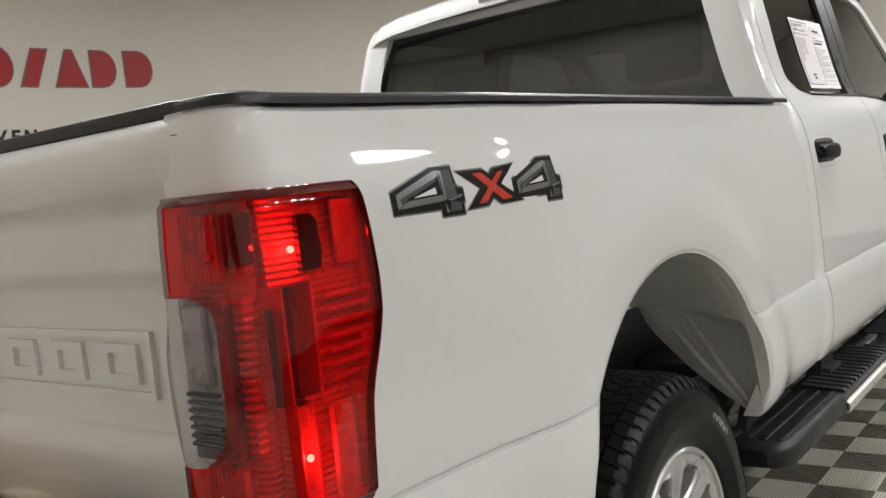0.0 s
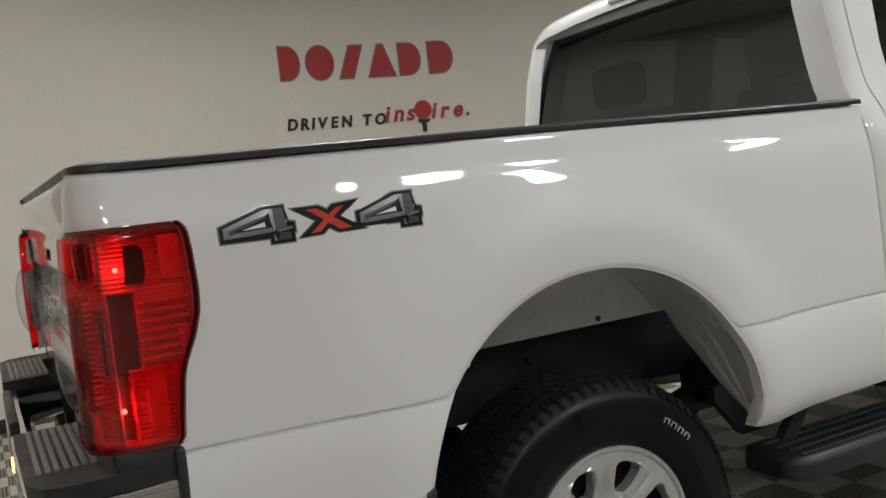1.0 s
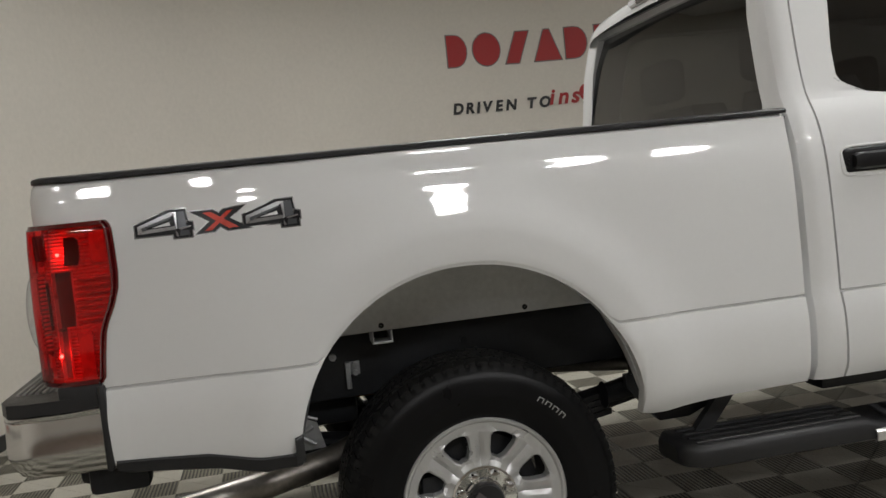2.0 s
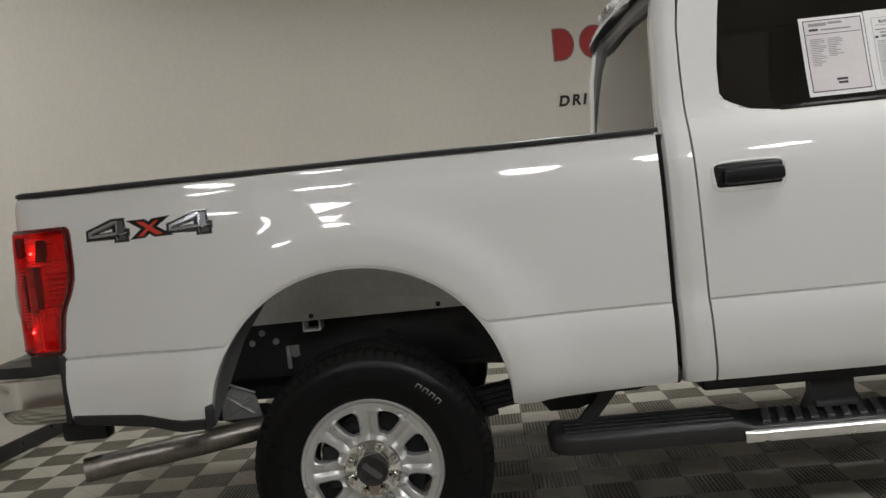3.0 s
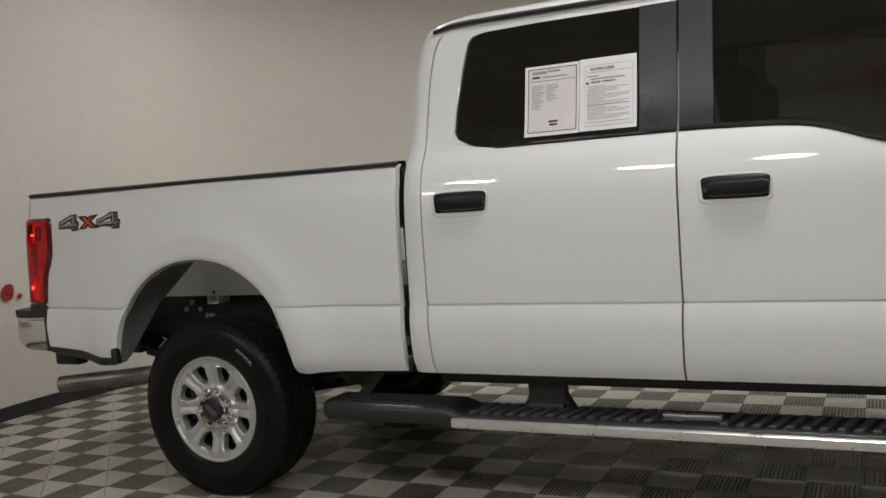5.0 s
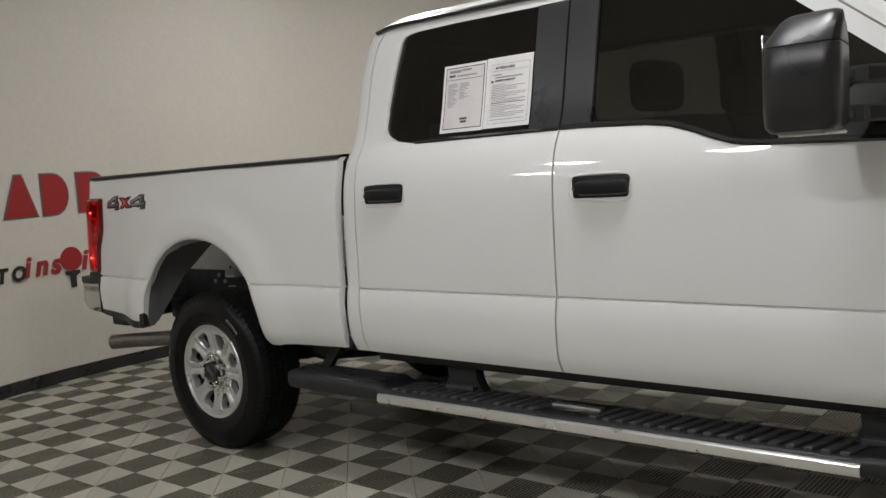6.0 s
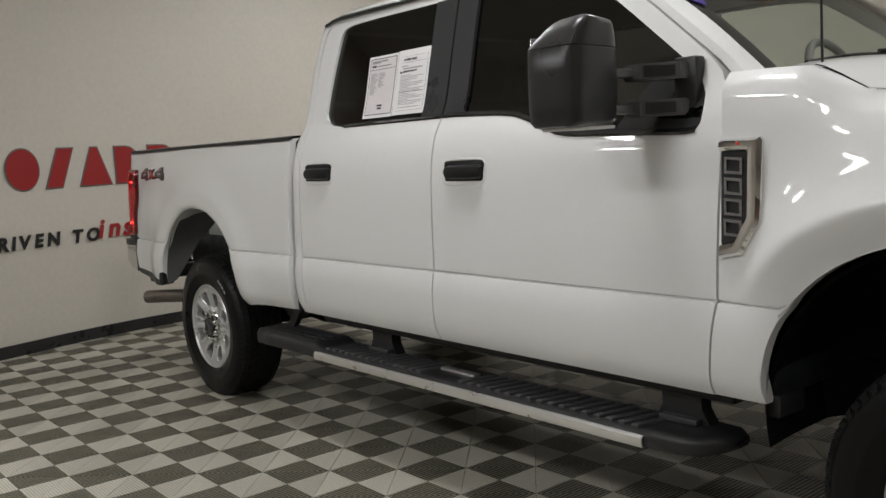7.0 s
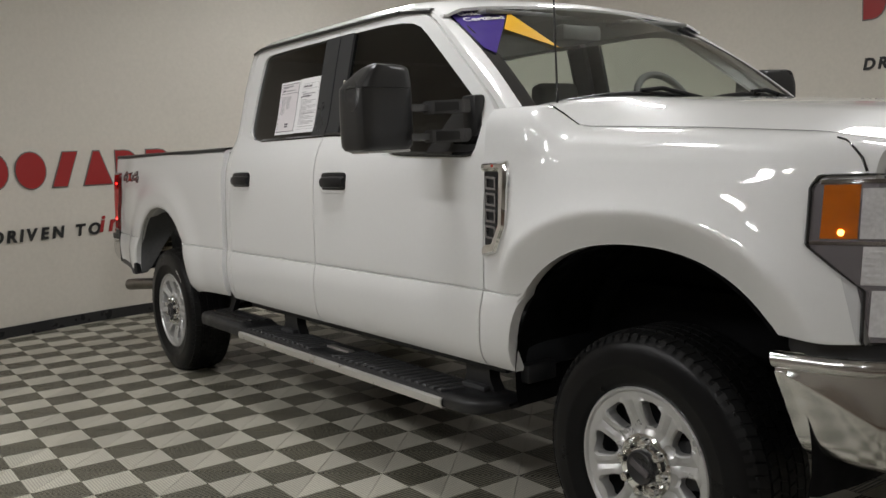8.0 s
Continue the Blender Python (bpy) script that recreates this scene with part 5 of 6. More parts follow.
grid(bm, [[screen_point(u, 0.0) + Vector((-0.01, 0, 0.012)) for u in np.linspace(-1, 1, 17)], [screen_point(u, 0.0) + Vector((0.06, 0, -0.006)) for u in np.linspace(-1, 1, 17)], [screen_point(u, 0.0) + Vector((0.17, 0, -0.03)) for u in np.linspace(-1, 1, 17)]])
cowl = part("cowl", bm, BLACK, TRUCK, "black plastic cowl below the windshield")
for y0, y1 in ((-0.70, 0.05), (0.02, 0.72)):
    bm = bmesh.new()
    pts = []
    for k in range(9):
        s = k / 8
        p = screen_point((y0 + (y1 - y0) * s) / 0.85, 0.03 + 0.05 * math.sin(math.pi * s)) + Vector((0.012, 0, 0.014))
        pts.append(p)
    tube(bm, pts, 0.010, 8)
    arm0 = Vector(pts[-1]) + Vector((0.07, 0.02, -0.03))
    tube(bm, [arm0, Vector(pts[5]) + Vector((0.02, 0, 0.020)), Vector(pts[4]) + Vector((0.004, 0, 0.012))], [0.014, 0.009, 0.007], 8)
    part("wiper", bm, SATIN, cowl, "black windshield wiper")

# hood
def hood_y(x):
    return float(np.interp(x, [3.50, 3.64, 3.80, 4.76, 4.90], [0.855, 0.870, 0.860, 0.845, 0.78]))


bm = bmesh.new()
rows = []
for x in [3.52, 3.56, 3.60, 3.63, 3.66, 3.70, 3.74, 3.80, 3.87] + list(np.linspace(3.95, 4.62, 7)) + [4.72, 4.80, 4.86, 4.90, 4.92]:
    w, e = hood_y(x), fender_top(min(x, 4.76)) + 0.004
    mid = float(np.interp(x, [3.5, 3.76, 4.28, 4.6, 4.76, 4.92], [1.526, 1.513, 1.474, 1.440, 1.412, 1.39]))
    drop = float(np.interp(x, [4.6, 4.8, 4.88, 4.92], [0.0, 0.02, 0.06, 0.13]))
    row = []
    for t in np.linspace(-1, 1, 25):
        a = abs(t)
        crown = (mid - e) * (1 - a ** float(np.interp(x, [3.6, 3.75, 4.2], [9, 6, 3.2]))) + 0.006 * math.exp(-((a - 0.70) / 0.10) ** 2)
        row.append((x - 0.06 * a**3 * (x > 4.7) + 0.13 * (1 - a * a) * max(0.0, (3.95 - x) / 0.43), w * t, e + crown - drop))
    rows.append(row)
grid(bm, rows)
flange(bm, (0, 0, -0.02))
part("hood", bm, WHITE, TRUCK, "white ribbed hood")


bm = bmesh.new()
tube(bm, [(3.60, -0.868, 1.499), (3.625, -0.868, 1.491), (3.67, -0.868, 1.467), (3.74, -0.868, 1.425)], [0.003, 0.0035, 0.0035, 0.002], 8)
pair("hood_gap", bm, GLOSSBLACK, TRUCK, "black gap at the hood's rear corner")
bm = bmesh.new()
tube(bm, [(x, -hood_y(x) - 0.003, fender_top(x) + 0.003) for x in np.linspace(3.75, 4.64, 12)] , [0.0007] * 12, 8)
tube(bm, [(x, fender_y(x, z) - 0.0005, z) for x, z in ((4.63, 1.352), (4.655, 1.345), (4.685, 1.327), (4.712, 1.303), (4.728, 1.272))], 0.0035, 8)
pair("hood_gap", bm, GLOSSBLACK, TRUCK, "black gap along the hood's edge")

# front fender
def fender():
    bm = bmesh.new()
    rows = []
    xs = list(np.linspace(3.388, 3.50, 6)) + arch_columns(FRONT_ARCH, 40) + list(np.linspace(4.64, 4.745, 6))
    for i, x in enumerate(xs):
        az = arch_z(x, *FRONT_ARCH)
        if x < 3.51:
            zb = 0.595
        elif x > 4.40:
            zb = max(az if az else 0.0, 0.872)
        else:
            zb = max(az, 0.597)
        row = []
        for z in heights(zb, fender_top(x), low=10, high=34):
            xx = x
            if i < 6:
                s = (x - 3.388) / (3.50 - 3.388)
                xx = x + (1 - s) * (seam_front(z) + 0.004 - 3.388)
                if z > 1.34:
                    xx = max(xx, float(np.interp(z, [1.34, 1.45, 1.5], [3.393, 3.375, 3.36])))
            row.append((xx, fender_y(x, z), z))
        rows.append(row)
    grid(bm, rows)
    return flange(bm, (0, 0.04, 0))


fenders = pair("front_fender", fender(), WHITE, TRUCK, "white front fender with chrome side vent")

bm = bmesh.new()
grid(bm, [[(x, fender_y(x, fender_top(x)) + 0.002, fender_top(x) - 0.001), (x, -0.885, fender_top(x) + 0.004), (x, -0.84, fender_top(x) + 0.003)] for x in np.linspace(3.385, 3.63, 9)])
pair("fender_corner", bm, WHITE, TRUCK)

# chrome side vent on the fender
VO = [(3.396, 1.318), (3.515, 1.322), (3.522, 1.312), (3.522, 1.098), (3.468, 1.008), (3.396, 0.992)]
VI = [(3.396, 1.284), (3.470, 1.285), (3.476, 1.280), (3.476, 1.110), (3.440, 1.044), (3.396, 1.034)]
bm = bmesh.new()
rows = []
for (a0, b0), (a1, b1) in zip(VO, VI):
    rows.append([(a0 + (a1 - a0) * s, fender_y(a0 + (a1 - a0) * s, b0 + (b1 - b0) * s) - lift, b0 + (b1 - b0) * s) for s, lift in ((0, -0.002), (0.04, 0.008), (0.25, 0.018), (0.6, 0.019), (0.9, 0.012), (1.0, 0.0))])
grid(bm, rows)
sub_pair("vent_frame", bm, CHROME, fenders, "chrome vent frame")
bm = bmesh.new()
prism(bm, VI, lambda a, b, d: (a, fender_y(a, b) - 0.004 + d, b), 0.006)
sub_pair("vent_insert", bm, BLACK, fenders, "black vent insert")
for k in range(4):
    z1 = 1.272 - 0.056 * k
    y1 = fender_y(3.44, z1 - 0.02)
    bm = bmesh.new()
    ring(bm, [(3.410, z1), (3.464, z1 - 0.004), (3.464, z1 - 0.050), (3.410, z1 - 0.046)], [(3.417, z1 - 0.008), (3.457, z1 - 0.012), (3.457, z1 - 0.042), (3.417, z1 - 0.038)], lambda a, b, d: (a, y1 - 0.013, b), (0, 0.012, 0), 1, closed=True)
    sub_pair("vent_bar", bm, VENTBAR, fenders, "plain dark metal outlined bar")
bm = boxed(3.405, 3.478, -1.004, -0.980, 1.296, 1.314, bevel=0.003)
sub_pair("vent_tag", bm, GLOSSBLACK, fenders, "small black plate with red mark")
bm = boxed(3.448, 3.460, -1.0065, -0.985, 1.301, 1.310, bevel=0.002)
sub_pair("vent_mark", bm, DECALRED, fenders)

# antenna
bm = bmesh.new()
tube(bm, [(3.60, -0.83, 1.43), (3.60, -0.83, 1.47), (3.60, -0.83, 1.475), (3.595, -0.83, 2.05)], [0.014, 0.010, 0.004, 0.0025], 8)
part("antenna", bm, SATIN, TRUCK, "thin black whip antenna")


# ---- headlamps, grille, front bumper ----
def head_y(x, z):
    return fender_y(min(x, 4.745), min(z, 1.3)) + (0.9 * ((x - 4.5) ** 2 - (min(x, 4.745) - 4.5) ** 2) if x > 4.745 else 0)


HX = [4.62, 4.66, 4.70, 4.74, 4.78, 4.82, 4.86, 4.90]
bm = bmesh.new()
rows = []
for x in HX:
    zb = float(np.interp(x, [4.62, 4.735, 4.74, 4.90], [1.10, 1.005, 0.875, 0.885]))
    zt = float(np.interp(x, [4.62, 4.635, 4.90], [1.235, 1.262, 1.245]))
    rows.append([(x, head_y(x, z) - 0.010, z) for z in np.linspace(zb, zt, 10)])
rows.append([(4.93, y, z) for y, z in zip(np.linspace(-0.70, -0.70, 10), np.linspace(0.885, 1.245, 10))])
grid(bm, rows)
flange(bm, (-0.02, 0.02, 0))
heads = pair("headlamp", bm, CLEARLENS, TRUCK, "clear headlamp with amber side marker")
for ob in heads:
    ob.visible_shadow = False


def on_head(name, x0, x1, low, high, inset, material, label=""):
    """A patch of the lamp between two heights, which follows the lens."""
    bm = bmesh.new()
    rows = []
    for x in np.linspace(x0, x1, 9):
        zl, zh = low(x), high(x)
        rows.append([(x, head_y(x, z) - 0.010 + inset, z) for z in np.linspace(zl, zh, 9)])
    grid(bm, rows)
    flange(bm, (0, 0.006, 0))
    return sub_pair(name, bm, material, heads, label)


def level(z):
    return lambda x: z


def lamp_low(x):
    return float(np.interp(x, [4.62, 4.735, 4.74, 4.90], [1.10, 1.005, 0.88, 0.89]))


on_head("bezel", 4.622, 4.90, lamp_low, lambda x: float(np.interp(x, [4.62, 4.635, 4.90], [1.235, 1.260, 1.243])), 0.0065, LAMPBEZEL, "grey headlamp bezel")
on_head("bezel_top", 4.640, 4.90, level(1.246), level(1.255), 0.003, CHROME, "chrome bezel strip")
on_head("marker_lens", 4.648, 4.722, level(1.118), level(1.243), 0.004, AMBER, "amber side marker")
for k in range(7):
    z = 1.126 + 0.017 * k
    on_head("marker_rib", 4.651, 4.719, level(z), level(z + 0.006), 0.0015, AMBER)
bm = bmesh.new()
bmesh.ops.create_uvsphere(bm, u_segments=12, v_segments=8, radius=0.008, matrix=pose(4.69, head_y(4.69, 1.13) - 0.006, 1.132))
sub_pair("marker_bulb", bm, AMBERGLOW, heads, "lit amber bulb")
on_head("divider", 4.625, 4.90, level(1.104), level(1.112), 0.003, SILVERREFLECT)
for k in range(6):
    z = 1.015 + 0.014 * k
    on_head("bezel_rib", 4.738, 4.775, level(z), level(z + 0.005), 0.0015, HEADSILVER)
for x0, z0, z1 in ((4.727, 1.118, 1.234), (4.735, 1.012, 1.100), (4.757, 0.895, 1.000)):
    on_head("reflector", x0, 4.90, level(z0), level(z1), 0.004, HEADSILVER, "silver headlamp reflector")
# black seal line round the lamp
bm = bmesh.new()
edge = [(4.742, 0.872), (4.738, 1.0), (4.618, 1.102), (4.614, 1.238), (4.632, 1.268), (4.75, 1.268), (4.86, 1.258)]
rows = []
for x, z in resample(edge, 60):
    y = head_y(x, z)
    rows.append([(x, y + 0.004, z), (x, y - 0.007, z), (x + 0.006, y - 0.011, z - 0.003 * (z > 1.25)), (x + 0.010, y - 0.006, z - 0.005 * (z > 1.25))])
grid(bm, rows)
sub_pair("lamp_seal", bm, GLOSSBLACK, heads)
bm = boxed(4.86, 4.93, -0.72, 0.72, 0.88, 1.27, bevel=0.03)
grille = part("grille", bm, CHROME, TRUCK, "chrome front grille")
for k in range(4):
    part("grille_slot", boxed(4.925, 4.936, -0.66, 0.66, 0.91 + 0.085 * k, 0.965 + 0.085 * k, bevel=0.006), BLACK, grille)

FB = [(4.540, -0.998), (4.60, -1.0), (4.66, -0.999), (4.71, -0.994), (4.75, -0.983), (4.775, -0.969), (4.82, -0.938), (4.87, -0.895), (4.92, -0.83), (4.96, -0.74), (5.0, -0.5), (5.02, 0.0)]
FBN = list(range(len(FB)))
bm = bmesh.new()
half = [(curve(k / 4, FBN, [p[0] for p in FB]), curve(k / 4, FBN, [p[1] for p in FB])) for k in range(4 * len(FB) - 3)]
rows = []
for x, y in half + [(x, -y) for x, y in half[-2::-1]]:
    side = max(0.0, 1 - (x - 4.54) / 0.40)
    front = float(np.interp(x, [4.74, 4.92], [0, 1]))
    zt = float(np.interp(x, [4.54, 4.74, 5.0], [0.828, 0.838, 0.845]))
    zk = float(np.interp(x, [4.54, 4.60, 4.765, 4.90], [0.770, 0.750, 0.682, 0.650]))
    row = []
    for z, inset in ((0.560, 0.085), (0.566, 0.062), (0.585, 0.042), (0.62, 0.028), (zk - 0.035, 0.012), (zk - 0.008, 0.0075), (zk, 0.0065), (zk + 0.008, 0.0068), (zt - 0.05, 0.0125), (zt - 0.042, 0.0135), (zt - 0.037, 0.004), (zt - 0.031, 0.0), (zt - 0.015, 0.0015), (zt - 0.004, 0.008), (zt, 0.022)):
        rake = 0.30 * (zt - z) * side
        row.append((x + rake - inset * front, y * (1 - inset * (1 - 0.5 * front)), z))
    rows.append(row)
grid(bm, rows)
flange(bm, (-0.03, 0, 0))
front_bumper = part("front_bumper", bm, BUMPERCHROME, TRUCK, "chrome front bumper", angle=50)
bm = bmesh.new()
prism(bm, [(4.545, -0.96), (4.62, -0.985), (4.72, -0.965), (4.82, -0.925), (4.91, -0.85), (4.96, -0.72), (4.99, -0.5), (5.0, 0), (4.99, 0.5), (4.96, 0.72), (4.91, 0.85), (4.82, 0.925), (4.72, 0.965), (4.62, 0.985), (4.545, 0.96)], lambda a, b, d: (a, b, 0.874 - d), 0.045)
part("bumper_gap_trim", bm, BLACK, front_bumper, "black trim above the bumper")
part("bumper_slot", boxed(4.985, 5.04, -0.55, 0.55, 0.60, 0.70, bevel=0.015), BLACK, front_bumper)

# ---- tow mirrors ----
bm = bmesh.new()
rows = []
for z, sx, sy, cut in ((1.372, 0.60, 0.78, 0.0), (1.378, 0.84, 0.92, 0.0), (1.392, 0.96, 0.98, 0.0), (1.44, 1.0, 1.0, 0.0), (1.52, 1.0, 1.0, 0.0), (1.588, 0.99, 0.995, 0.0), (1.5905, 0.965, 0.98, 0.0), (1.593, 0.99, 0.995, 0.0), (1.61, 0.975, 0.985, 0.10), (1.635, 0.95, 0.965, 0.30), (1.655, 0.92, 0.94, 0.46), (1.667, 0.86, 0.89, 0.58), (1.674, 0.72, 0.78, 0.62)):
    row = []
    for k in range(40):
        a = 2 * math.pi * (k + 0.5) / 40
        cx, cy = math.cos(a), math.sin(a)
        n = 6.0
        rr = (abs(cx) ** n + abs(cy) ** n) ** (-1 / n)
        px, py = sx * rr * cx, sy * rr * cy
        back = max(0.0, 0.5 * (0.7 * (1 - px) + 1 - py) - 0.35)
        px, py = px + cut * back * 0.5, py + cut * back * 0.8
        row.append((3.069 + 0.02 * (z - 1.52) + 0.099 * px - 0.02 * py, -1.215 + 0.122 * py, z))
    rows.append(row)
vs = grid(bm, rows, close=True)
bm.faces.new(vs[0])
bm.faces.new(vs[-1])
mirrors = pair("tow_mirror", bm, MIRRORSHELL, TRUCK, "large black towing mirror on two arms", angle=40)
mirrors[1].location = (-0.05, -0.03, 0.03)
for z in (1.418, 1.522):
    bm = boxed(3.105, 3.140, -1.115, -1.015, z - 0.014, z + 0.014, bevel=0.006)
    sub_pair("mirror_arm", bm, ARMBLACK, mirrors, "telescoping mirror arm")
    bm = bmesh.new()
    prism(bm, [(3.100, -1.035), (3.165, -1.035), (3.250, -0.955), (3.262, -0.885), (3.20, -0.885), (3.100, -0.99)], lambda a, b, d: (a, b, z + 0.024 - d), 0.048)
    bmesh.ops.bevel(bm, geom=list(bm.edges), offset=0.005, segments=2, affect="EDGES")
    sub_pair("arm_joint", bm, ARMBLACK, mirrors, "glossy black arm joint")
    bm = bmesh.new()
    prism(bm, [(0.010, -0.017), (0.098, -0.015), (0.098, 0.015), (0.010, 0.017)], lambda a, b, d: (3.165 + 0.73 * a + 0.0015 - d * 0.68, -1.035 + 0.685 * a - 0.0015 + d * 0.73, z + b), 0.003)
    sub_pair("joint_cover", bm, SATIN, mirrors)
bm = boxed(3.20, 3.28, -0.93, -0.88, 1.38, 1.56, bevel=0.01)
sub_pair("arm_base", bm, SATIN, mirrors)
bm = boxed(2.985, 2.991, -1.295, -1.13, 1.41, 1.63, bevel=0.002)
sub_pair("mirror_glass", bm, CHROME, mirrors, "mirror glass")
bm = boxed(3.02, 3.14, -1.30, -1.12, 1.366, 1.376, bevel=0.004)
sub_pair("mirror_lamp", bm, PAPER, mirrors, "white puddle lamp strip")

# ---- running boards ----
def board_section(x):
    """Outer and inner edge, bottom and top of the board at x."""
    o = float(np.interp(x, [0.60, 0.61, 0.66, 3.24, 3.30, 3.345, 3.36], [-0.955, -0.985, -1.015, -1.015, -0.995, -0.93, -0.89]))
    i = float(np.interp(x, [0.60, 0.62, 3.33, 3.36], [-0.82, -0.80, -0.80, -0.82]))
    lo = float(np.interp(x, [0.60, 0.63, 3.1, 3.31, 3.36], [0.405, 0.396, 0.392, 0.396, 0.412]))
    hi = float(np.interp(x, [0.60, 0.62, 1.2, 1.26, 3.1, 3.14, 3.33, 3.36], [0.455, 0.468, 0.468, 0.446, 0.446, 0.456, 0.454, 0.442]))
    return o, i, lo, hi


bm = bmesh.new()
rows = []
for x in [0.60, 0.605, 0.62, 0.66, 0.9, 1.2, 1.222, 1.24, 1.26] + list(np.linspace(1.4, 3.0, 9)) + [3.1, 3.12, 3.14, 3.2, 3.24, 3.27, 3.30, 3.325, 3.345, 3.355, 3.36]:
    o, i, lo, hi = board_section(x)
    rows.append([(x, o + 0.02, lo), (x, o + 0.004, lo + 0.006), (x, o, lo + 0.02), (x, o, hi - 0.02), (x, o + 0.006, hi - 0.006), (x, o + 0.02, hi), (x, i - 0.01, hi), (x, i, hi - 0.01), (x, i, lo + 0.01), (x, i - 0.01, lo)])
vs = grid(bm, rows, close=True)
bm.faces.new(vs[0])
bm.faces.new(vs[-1])
boards = pair("running_board", bm, BLACK, TRUCK, "black running board with bright edge strip", angle=50)
bm = bmesh.new()
rows = []
for x in [1.226] + list(np.linspace(1.3, 3.05, 12)) + [3.118]:
    rows.append([(x, -1.012, 0.393), (x, -1.0225, 0.397), (x, -1.026, 0.412), (x, -1.0245, 0.426), (x, -1.016, 0.433), (x, -1.008, 0.434)])
grid(bm, rows)
flange(bm, (0, 0.006, 0))
sub_pair("edge_strip", bm, BRUSHED, boards, "bright metal edge strip")
for k in range(4):
    y = -0.985 + 0.045 * k
    bm = boxed(0.65, 1.20, y, y + 0.018, 0.466, 0.474, bevel=0.003, seg=1)
    sub_pair("end_rib", bm, SATIN, boards)
k = 0
for x in np.arange(1.29, 3.08, 0.052):
    if 1.98 < x < 2.22:
        continue
    bm = bmesh.new()
    prism(bm, [(x, -0.995), (x + 0.026, -0.995), (x + 0.066, -0.84), (x + 0.040, -0.84)], lambda a, b, d: (a, b, 0.457 - d), 0.012)
    bmesh.ops.bevel(bm, geom=[e for e in bm.edges if all(v.co.z > 0.45 for v in e.verts)], offset=0.003, segments=1, affect="EDGES")
    sub_pair("step_cleat", bm, STEPPAD, boards, "grey rubber step cleat")
    k += 1
bm = boxed(1.99, 2.22, -0.905, -0.87, 0.444, 0.456, bevel=0.003)
sub_pair("step_plate", bm, BRUSHED, boards, "bright step plate")
for x in (1.47, 3.06):
    bm = bmesh.new()
    prism(bm, [(x, 0.45), (x + 0.20, 0.45), (x + 0.17, 0.50), (x + 0.165, 0.60), (x + 0.02, 0.60), (x + 0.025, 0.50)], lambda a, b, d: (a, -0.87 + d, b), 0.05)
    sub_pair("board_bracket", bm, BLACK, boards)
    bm = boxed(x + 0.03, x + 0.17, -0.90, -0.865, 0.455, 0.475, bevel=0.004)
    sub_pair("bracket_foot", bm, STEPPAD, boards)
bm = bmesh.new()
prism(bm, [(0.70, 0.46), (0.76, 0.46), (0.86, 0.58), (0.82, 0.60)], lambda a, b, d: (a, -0.86 + d, b), 0.03)
sub_pair("board_stay", bm, BLACK, boards)


# ---- 4x4 decals ----
def on_bed(x0, z0, w, h, lift):
    return lambda a, b, d: (x0 + w * a, bed_y(x0 + w * a, z0 + h * b) - lift + d, z0 + h * b)


FOUR = [[(0.0, 0.15), (0.0, 0.58), (0.59, 1.0), (0.89, 1.0), (0.925, 0.55), (0.925, 0.15)], [(0.655, 0.0), (0.655, 0.5), (0.93, 0.5), (0.975, 0.30), (0.975, 0.0)], [(0.90, 0.25), (0.90, 0.56), (1.0, 0.52), (1.0, 0.25)]]
FOUR_PALE = [[(0.05, 0.24), (0.05, 0.53), (0.615, 0.92), (0.70, 0.92), (0.66, 0.80), (0.105, 0.455), (0.08, 0.29)], [(0.08, 0.25), (0.13, 0.31), (0.21, 0.385), (0.69, 0.43), (0.69, 0.31)], [(0.675, 0.90), (0.73, 0.92), (0.73, 0.35), (0.70, 0.31), (0.70, 0.80)], [(0.74, 0.33), (0.96, 0.41), (0.96, 0.36), (0.79, 0.29)], [(0.70, 0.27), (0.745, 0.07), (0.70, 0.07)]]
FOUR_MID = [[(0.115, 0.45), (0.655, 0.785), (0.615, 0.70), (0.185, 0.43), (0.13, 0.34)], [(0.735, 0.92), (0.86, 0.92), (0.89, 0.38), (0.735, 0.345)], [(0.755, 0.07), (0.93, 0.08), (0.93, 0.25), (0.785, 0.28)]]
FOUR_WHITE = [(0.29, 0.435), (0.60, 0.59), (0.61, 0.465)]
CROSS = [[(0.0, 0.93), (0.385, 0.93), (1.0, 0.05), (0.61, 0.04)], [(0.56, 0.92), (0.93, 1.0), (0.386, 0.04), (0.07, 0.0)]]
CROSS_RED = [[(0.21, 0.845), (0.35, 0.845), (0.80, 0.14), (0.63, 0.12)], [(0.614, 0.82), (0.72, 0.857), (0.35, 0.11), (0.228, 0.10)]]


def shifted(poly, w, h, d):
    """A shape of fractions of w x h with all its edges moved out by d metres."""
    pts = [Vector((a * w, b * h)) for a, b in poly]
    area = sum(p.x * q.y - q.x * p.y for p, q in zip(pts, pts[1:] + pts[:1]))
    sign_ = 1 if area > 0 else -1
    out = []
    for i, p in enumerate(pts):
        e0, e1 = (p - pts[i - 1]).normalized(), (pts[(i + 1) % len(pts)] - p).normalized()
        n0, n1 = Vector((e0.y, -e0.x)) * sign_, Vector((e1.y, -e1.x)) * sign_
        m = (n0 + n1).normalized()
        out.append(p + m * d / max(0.45, m.dot(n0)))
    return [(v.x / w, v.y / h) for v in out]


def decal(name, poly, frame_, lift, material, parent, label=""):
    bm = bmesh.new()
    prism(bm, poly, on_bed(*frame_, lift), 0.0012)
    bmesh.ops.triangulate(bm, faces=bm.faces, ngon_method="EAR_CLIP")
    ob = pair(name, bm, material, None, label)
    for o, h in zip(ob, parent):
        o.parent = h
    return ob


